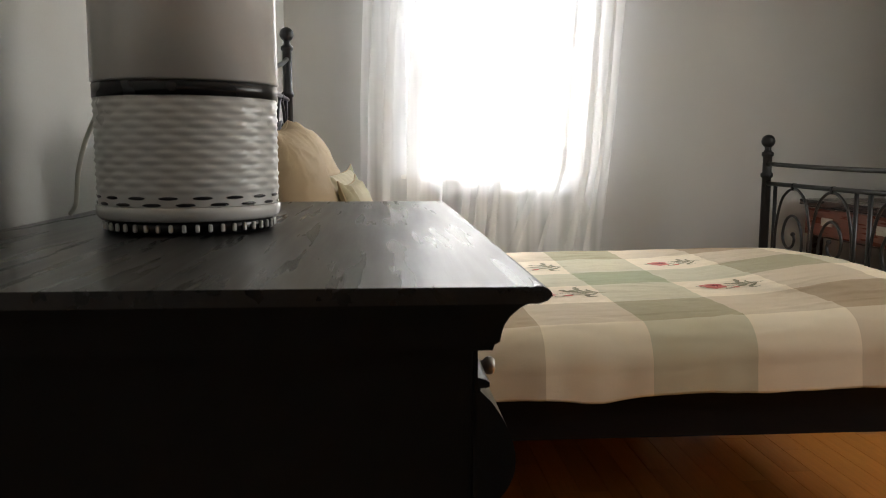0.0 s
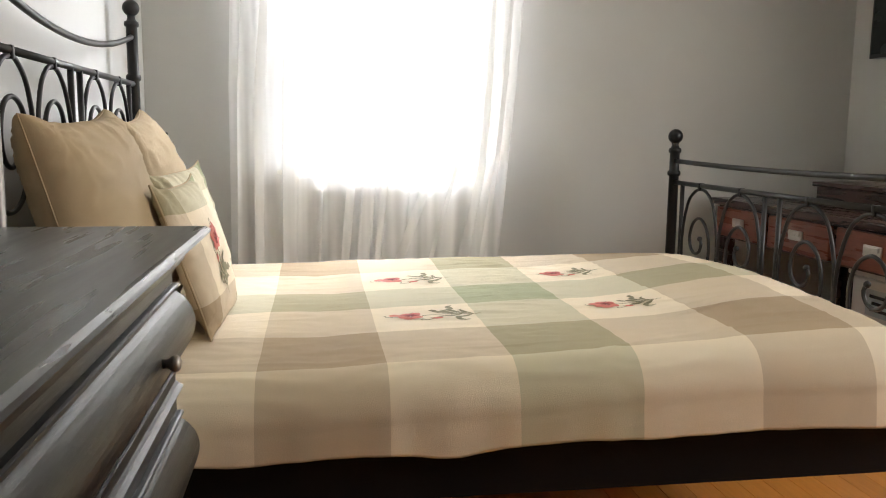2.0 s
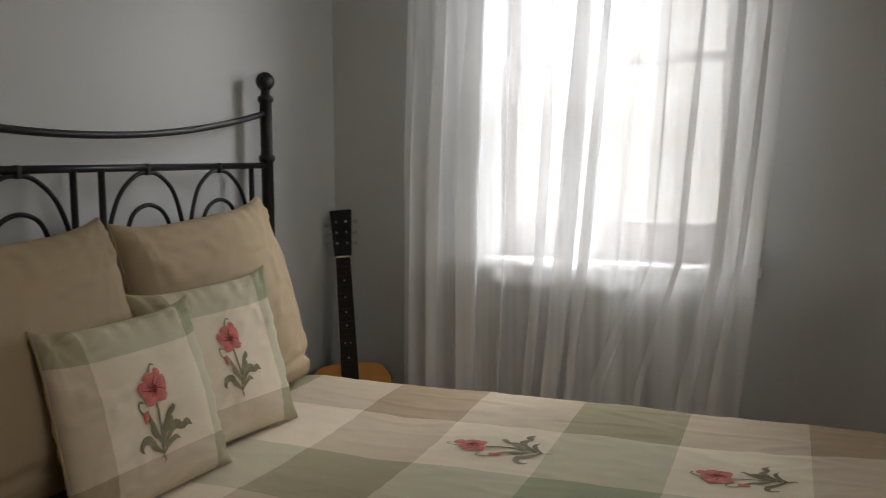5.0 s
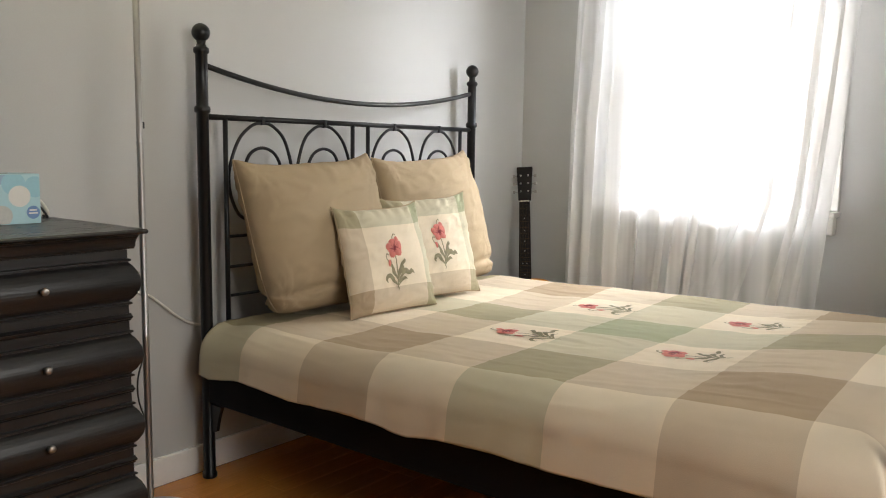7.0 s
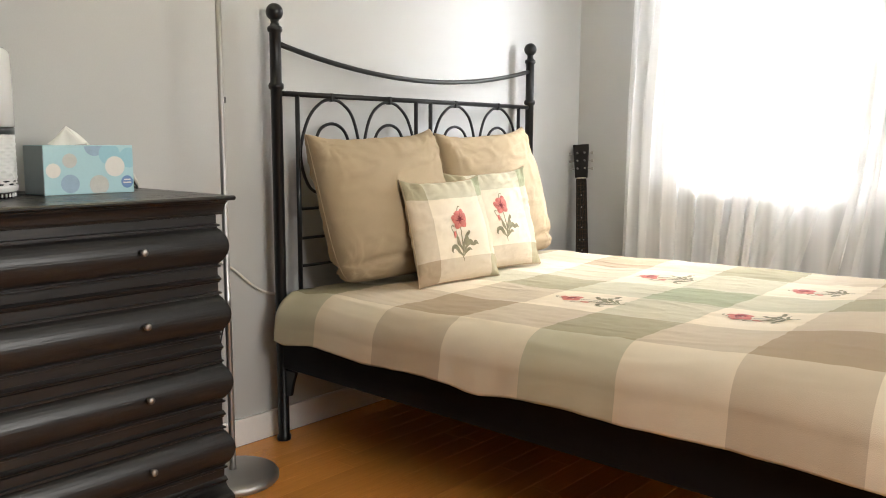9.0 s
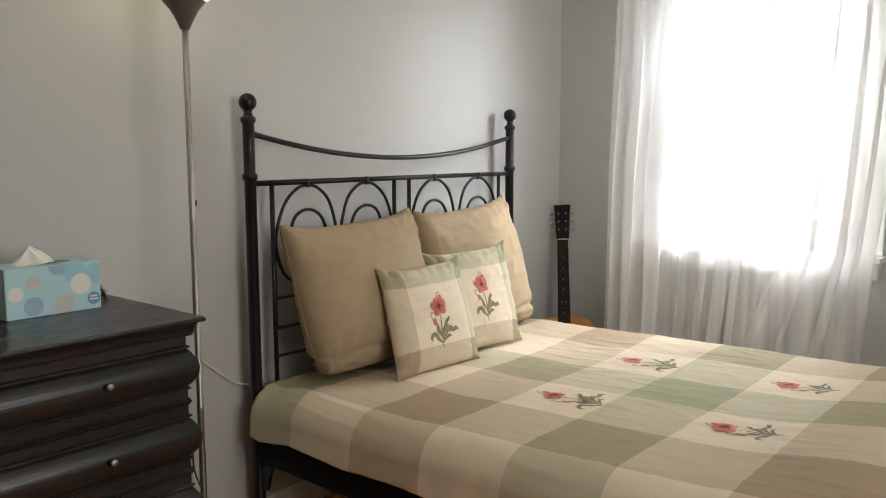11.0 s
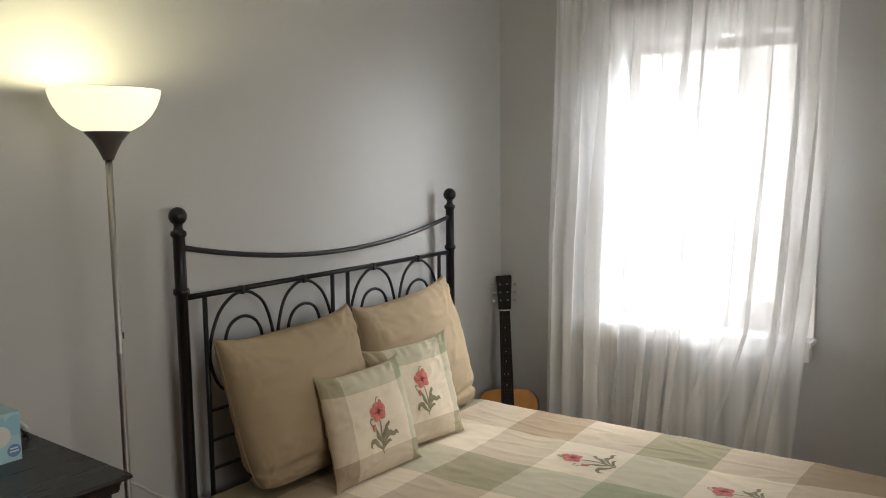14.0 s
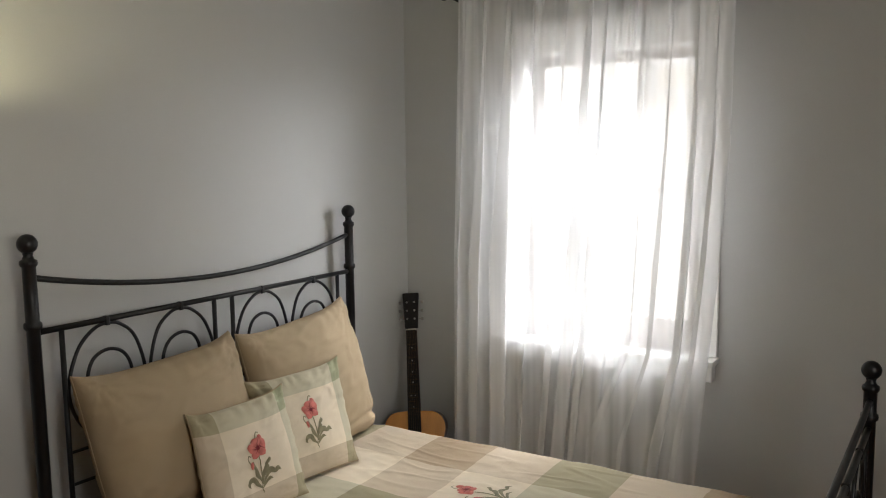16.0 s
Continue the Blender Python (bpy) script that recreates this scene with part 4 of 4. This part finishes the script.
# tissue box on the chest
TX0, TX1, TY0, TY1, TH = 0.132, 0.248, 1.246, 1.474, 0.122
tissues = thing("tissue_box", ((TX0 + TX1) / 2, (TY0 + TY1) / 2, DTOP), "pale blue tissue box with coloured dots and a tissue pulled up", "tissue box")
card = part("carton", box(TX0, TX1, TY0, TY1, DTOP + 0.0005, DTOP + TH, bevel=0.0015), BOXBLUE, tissues)
part("end_panel", box(TX0 + 0.001, TX1 - 0.001, TY0 - 0.0009, TY0 - 0.0001, DTOP + 0.002, DTOP + TH - 0.001), BOXGREY, card)


def dot(y, z, r, mat, name="printed_dot", lift=0.0006):
    """A round print on the carton's front, cut off at its edges."""
    bm = bmesh.new()
    pts = []
    for k in range(28):
        a = 2 * math.pi * k / 28
        pts.append((min(max(y + r * math.cos(a), TY0 + 0.001), TY1 - 0.001), min(max(z + r * math.sin(a), DTOP + 0.002), DTOP + TH - 0.002)))
    bm.faces.new([bm.verts.new((TX1 + lift, a, b)) for a, b in pts])
    bmesh.ops.recalc_face_normals(bm, faces=bm.faces[:])
    part(name, bm, mat, card)


for n, (y, z, r, mt) in enumerate(((1.372, DTOP + 0.121, 0.026, DOTBLUE), (1.411, DTOP + 0.099, 0.028, DOTTEAL), (1.462, DTOP + 0.090, 0.026, DOTTEAL), (1.424, DTOP + 0.068, 0.026, DOTCREAM),
                    (1.309, DTOP + 0.084, 0.018, DOTTAN), (1.308, DTOP + 0.027, 0.023, DOTBLUE), (1.381, DTOP + 0.022, 0.025, DOTTAN), (1.268, DTOP + 0.06, 0.018, DOTCREAM))):
    dot(y, z, r, mt, lift=0.0004 + 0.0001 * n)
dot(1.455, DTOP + 0.028, 0.016, LOGOBLUE, "printed_badge", 0.0013)
for dz, w in ((0.0335, 0.009), (0.026, 0.011)):
    part("badge_bar", box(TX1 + 0.0014, TX1 + 0.0018, 1.455 - w, 1.455 + w, DTOP + dz - 0.0018, DTOP + dz + 0.0018), DOTCREAM, card)
slit = lathe([(0.030, 0.0), (0.030, 0.0004)], (0, 0, 0), 24)
bmesh.ops.transform(slit, matrix=Matrix.Translation(((TX0 + TX1) / 2, 1.36, DTOP + TH + 0.0001)) @ Matrix.Diagonal((0.9, 2.2, 1, 1)), verts=slit.verts[:])
part("opening", slit, LAMPCONE, card)
bm = bmesh.new()
rings = []
for j in range(9):
    t = j / 8
    rings.append([bm.verts.new(((TX0 + TX1) / 2 + 0.030 * (1 - t) ** 0.8 * math.cos(a) * (1 + 0.3 * math.sin(5 * a + 2 * t)) + 0.010 * t, 1.338 + 0.052 * (1 - t) ** 0.9 * math.sin(a) * (1 + 0.18 * math.sin(4 * a)) - 0.012 * t, DTOP + TH + 0.0006 + 0.043 * t + 0.004 * math.sin(3 * a + 4 * t))) for a in np.linspace(0, 2 * math.pi, 33)[:-1]])
for a, b in zip(rings, rings[1:]):
    for k in range(32):
        bm.faces.new((a[k], a[(k + 1) % 32], b[(k + 1) % 32], b[k]))
part("tissue", bm, TISSUE, tissues, "white tissue pulled up in a peak", smooth=True)

cable = part("power_cable", tube(spline([(0.03, 1.40, DTOP + 0.006), (0.085, 1.485, DTOP + 0.062), (0.10, 1.535, DTOP + 0.050), (0.085, 1.568, DTOP + 0.012), (0.03, 1.586, DTOP + 0.008), (0.008, 1.60, DTOP - 0.03), (0.008, 1.66, 0.76), (0.008, 1.78, 0.665), (0.008, 1.90, 0.625), (0.008, 2.00, 0.545), (0.008, 2.06, 0.510), (0.010, 2.16, 0.48), (0.010, 2.22, 0.40)], 8), 0.0048, 8), CORDWHITE, smooth=True)
tagged(cable, "white power cable running down the wall behind the chest", "cable")
cable = part("power_cable", tube(spline([(0.05, 1.44, DTOP + 0.004), (0.10, 1.490, DTOP + 0.062), (0.112, 1.525, DTOP + 0.042), (0.115, 1.552, DTOP + 0.004), (0.07, 1.562, DTOP + 0.004)], 8), 0.0030, 8), CORDBLACK, smooth=True)
tagged(cable, "short black cable on the chest beside the tissue box", "cable")

# ---- torchiere floor lamp ----
LX, LY = 0.230, 1.758
lamp = thing("floor_lamp", (LX, LY, 0), "lit torchiere floor lamp with white glass bowl and steel pole", "floor lamp")
part("base", lathe([(0.134, 0.001), (0.138, 0.006), (0.138, 0.016), (0.132, 0.024), (0.115, 0.029), (0.03, 0.034), (0.018, 0.036)], (LX, LY, 0), 56), STEEL, lamp, smooth=True)
part("pole", lathe([(0.0125, 0.034), (0.0095, 0.05), (0.0095, 0.55), (0.0100, 0.552), (0.0100, 0.556), (0.0092, 0.558), (0.0092, 1.09), (0.0096, 1.092), (0.0096, 1.096), (0.0088, 1.098), (0.0088, 1.62)], (LX, LY, 0), 20), STEEL, lamp, smooth=True)
part("cone", lathe([(0.0130, 1.614), (0.0150, 1.62), (0.024, 1.640), (0.037, 1.664), (0.0575, 1.687), (0.0575, 1.689), (0.0, 1.689)], (LX, LY, 0), 36), LAMPCONE, lamp, smooth=True)
bowl = [(r * 0.89, z) for r, z in ((0.060, 1.6895), (0.068, 1.691), (0.098, 1.706), (0.124, 1.728), (0.143, 1.755), (0.153, 1.778), (0.156, 1.794), (0.1555, 1.7965), (0.152, 1.794), (0.149, 1.779), (0.139, 1.757), (0.120, 1.732), (0.095, 1.711), (0.066, 1.697), (0.0, 1.695))]
shade = part("bowl", lathe(bowl, (LX, LY, 0), 56), BOWL, lamp, "glowing white opal glass bowl", smooth=True)
cord_pts = [(LX - 0.008 + 0.003 * math.sin(9 * z), LY + 0.008 - 0.034 * math.exp(-((z - 0.40) / 0.09) ** 2), z) for z in np.linspace(1.60, 0.06, 26)]
part("cord", tube(spline(cord_pts, 3), 0.0026, 6), CORDBLACK, lamp, smooth=True)
part("switch", box(LX - 0.003, LX + 0.004, LY + 0.0085, LY + 0.0135, 1.132, 1.150, bevel=0.0015), BLACKPLASTIC, lamp)
bulb_data = bpy.data.lights.new("bulb", "POINT")
bulb_data.energy, bulb_data.color, bulb_data.shadow_soft_size = BULB, (1.0, 0.91, 0.55), 0.035
bulb = new("bulb", bulb_data)
bulb.location = (LX, LY, 1.765)

# ---- guitar in the corner ----
G0, G1 = Vector((0.245, 3.720, 0.004)), Vector((0.057, 3.950, 1.016))
g_up = (G1 - G0).normalized()
g_front = Vector((0.42, -0.90, 0.0))
g_front = (g_front - g_up * g_front.dot(g_up)).normalized()
g_side = g_up.cross(g_front).normalized()
GM = Matrix((( g_side.x, g_front.x, g_up.x, G0.x), (g_side.y, g_front.y, g_up.y, G0.y), (g_side.z, g_front.z, g_up.z, G0.z), (0, 0, 0, 1)))
guitar = thing("guitar", tuple(G0), "acoustic guitar with amber top leaning in the corner", "guitar")
outline = [(0, 0.0), (0.08, 0.006), (0.15, 0.04), (0.188, 0.10), (0.19, 0.165), (0.165, 0.225), (0.132, 0.275), (0.122, 0.315), (0.132, 0.36), (0.144, 0.405), (0.135, 0.45), (0.10, 0.482), (0.04, 0.490), (0, 0.490)]
half = [p for p in spline([(a, b, 0) for a, b in outline], 4)]
loop_pts = [(p.x, p.y) for p in half] + [(-p.x, p.y) for p in half[-2:0:-1]]


def guitar_slab(d0, d1, grow=0.0):
    bm = bmesh.new()
    c = 0.24
    rings = [[bm.verts.new(GM @ Vector((a * (1 + grow), d, c + (b - c) * (1 + grow)))) for a, b in loop_pts] for d in (d0, d1)]
    n = len(loop_pts)
    for k in range(n):
        bm.faces.new((rings[0][k], rings[0][(k + 1) % n], rings[1][(k + 1) % n], rings[1][k]))
    bm.faces.new(rings[0][::-1])
    bm.faces.new(rings[1])
    bmesh.ops.recalc_face_normals(bm, faces=bm.faces[:])
    return bm


part("body", guitar_slab(-0.085, 0.0), MAHOGANY, guitar)
part("soundboard", guitar_slab(0.0005, 0.004, 0.006), SPRUCE, guitar)


def g_box(name, a0, a1, d0, d1, b0, b1, mat, bevel=0.0, taper=1.0, parent=None):
    bm = box(a0, a1, d0, d1, b0, b1, bevel=bevel)
    for v in bm.verts:
        v.co.x *= 1 + (taper - 1) * (v.co.z - b0) / (b1 - b0)
    bmesh.ops.transform(bm, matrix=GM, verts=bm.verts[:])
    return part(name, bm, mat, parent or guitar)


sound = lathe([(0.0, 0.0), (0.05, 0.0), (0.05, 0.0012), (0.0, 0.0012)], (0, 0, 0), 32)
bmesh.ops.transform(sound, matrix=GM @ pose(0, 0.0052, 0.345, 90, 0, 0), verts=sound.verts[:])
part("sound_hole", sound, EBONY, guitar)
g_box("bridge", -0.075, 0.075, 0.0045, 0.012, 0.150, 0.176, EBONY, 0.003)
neck = g_box("neck", -0.031, 0.031, -0.014, 0.006, 0.40, 0.872, MAHOGANY, 0.005, 0.82)
fret_board = g_box("fretboard", -0.032, 0.032, 0.0065, 0.0115, 0.36, 0.872, EBONY, 0.001, 0.80)
scale_len = 0.64
for k in range(1, 18):
    b = 0.874 - scale_len * (1 - 2 ** (-k / 12))
    w = 0.0315 - 0.0055 * (b - 0.36) / 0.51
    g_box("fret", -w, w, 0.0116, 0.0126, b - 0.0006, b + 0.0006, BRONZE, 0, 1.0, fret_board)
for k in (3, 5, 7, 9, 12, 15):
    b = 0.874 - scale_len * (1 - 2 ** (-(k - 0.5) / 12))
    for a in ((0.0,) if k != 12 else (-0.010, 0.010)):
        g_box("inlay", a - 0.0025, a + 0.0025, 0.0116, 0.0120, b - 0.0025, b + 0.0025, PEWTER, 0, 1.0, fret_board)
g_box("nut", -0.0225, 0.0225, 0.006, 0.0135, 0.8725, 0.878, IVORY, 0.001)
head = g_box("headstock", -0.031, 0.031, -0.010, 0.0075, 0.879, 1.050, EBONY, 0.004, 1.28)
for b in (0.925, 0.965, 1.005):
    for s in (-1, 1):
        peg = lathe([(0, 0), (0.005, 0.0), (0.005, 0.004), (0.003, 0.010), (0, 0.010)], (0, 0, 0), 12)
        bmesh.ops.transform(peg, matrix=GM @ pose(s * 0.018, 0.0076, b, -90, 0, 0), verts=peg.verts[:])
        part("string_post", peg, PEWTER, head, smooth=True)
        g_box("tuner_shaft", min(s * 0.032, s * 0.048), max(s * 0.032, s * 0.048), -0.0060, -0.0020, b - 0.002, b + 0.002, PEWTER, 0, 1, head)
        g_box("tuner_button", min(s * 0.047, s * 0.060), max(s * 0.047, s * 0.060), -0.0076, 0.0005, b - 0.0075, b + 0.0075, PEWTER, 0.003, 1, head)
for k in range(6):
    a = -0.0175 + 0.007 * k
    pts = [GM @ Vector((a * 1.45, 0.0125, 0.163)), GM @ Vector((a, 0.0142, 0.876))]
    part("string", tube(pts, 0.0005, 5), BRONZE, guitar)

# ---- desk behind the footboard ----
desk = thing("desk", (2.82, 3.2, 0), "dark cherry writing desk with three drawers and nickel pulls", "desk")
DX0, DX1, DKY0, DKY1 = 2.470, 3.160, 2.560, 3.930
part("desktop", box(DX0, DX1, DKY0, DKY1, 0.722, 0.750, bevel=0.006), CHERRYDARK, desk)
part("apron", box(DX0 + 0.035, DX1 - 0.01, DKY0 + 0.02, DKY1 - 0.02, 0.575, 0.721, bevel=0.003), CHERRYDARK, desk)
for yc in (3.70, 3.275, 2.84):
    d = part("drawer", box(DX0 + 0.018, DX0 + 0.0345, yc - 0.198, yc + 0.198, 0.585, 0.712, bevel=0.004), CHERRY, desk)
    pull = bmesh.new()
    add_box(pull, DX0 + 0.010, DX0 + 0.0178, yc - 0.044, yc + 0.044, 0.634, 0.672, bevel=0.003)
    add_box(pull, DX0 + 0.004, DX0 + 0.010, yc - 0.036, yc + 0.036, 0.652, 0.668, bevel=0.003)
    part("pull", pull, NICKEL, d, "nickel cup pull")
for x in (DX0 + 0.035, DX1 - 0.065):
    for y in (DKY0 + 0.022, DKY1 - 0.077):
        part("leg", box(x, x + 0.055, y, y + 0.055, 0.0, 0.5745, bevel=0.004), CHERRYDARK, desk)
# Black in place of cherry: the kneehole's shade is in this panel's colour.
part("kneehole_shade_panel", box(DX1 - 0.06, DX1 - 0.04, DKY0 + 0.08, DKY1 - 0.08, 0.12, 0.574, bevel=0.002), SATIN, desk)
chestlet = thing("desktop_box", (2.9, 3.2, 0.750), "dark wooden lidded box standing on the desk", "box")
part("body", box(2.742, 3.02, 2.95, 3.552, 0.7505, 0.822, bevel=0.004), CHERRYDARK, chestlet)
part("lid", box(2.728, 3.034, 2.936, 3.566, 0.8225, 0.842, bevel=0.005), CHERRYDARK, chestlet)
bin_ = thing("storage_bin", (2.86, 3.11, 0), "white plastic storage bin with a dark printed label under the desk", "bin")
part("tub", box(2.745, 2.98, 2.93, 3.29, 0.001, 0.50, bevel=0.018, segs=3), PLASTIC, bin_)
part("rim", box(2.733, 2.992, 2.918, 3.302, 0.501, 0.528, bevel=0.008), PLASTIC, bin_)
part("label", box(2.7435, 2.7455, 3.02, 3.20, 0.36, 0.46, bevel=0.0005), BOXGREY, bin_)
for dz, w in ((0.435, 0.070), (0.410, 0.055), (0.385, 0.062)):
    part("label_bar", box(2.7425, 2.7434, 3.11 - w, 3.11 + w, dz - 0.006, dz + 0.006), SCREEN, bin_)
tv = thing("television", (EAST - 0.03, 3.35, 1.37), "black flat screen hung on the wall above the desk", "television")
part("casing", box(EAST - 0.050, EAST - 0.001, 2.80, 3.826, 1.370, 1.980, bevel=0.004), BLACKPLASTIC, tv)
part("screen", box(EAST - 0.0525, EAST - 0.0503, 2.815, 3.811, 1.388, 1.965), SCREEN, tv)

# ---- floor strips, last ----
STRIP, GAP = 0.083, 0.0011
rnd = random.Random(11)
x = 0.0165
shared = {}
while x < EAST - 0.02:
    y = SOUTH + 0.017 - rnd.uniform(0, 0.7)
    x1 = min(x + STRIP, EAST - 0.017)
    while y < NORTH - 0.02:
        long = rnd.choice((0.6, 0.85, 1.1, 1.4))
        y0, y1 = max(y, SOUTH + 0.017), min(y + long, NORTH - 0.017)
        if y1 - y0 > 0.02:
            key = (round(x1 - x, 3), round(y1 - y0, 2))
            if key not in shared:
                b = box(-(x1 - x) / 2 + GAP / 2, (x1 - x) / 2 - GAP / 2, -(y1 - y0) / 2 + GAP / 2, (y1 - y0) / 2 - GAP / 2, -0.0118, 0.0, bevel=0.0009, segs=1)
                me = bpy.data.meshes.new("strip")
                b.to_mesh(me)
                b.free()
                me.materials.append(OAK)
                shared[key] = me
            strip = new("strip", shared[key])
            strip.location = ((x + x1) / 2, (y0 + y1) / 2, 0)
            strip.parent = floor
        y += long
    x += STRIP
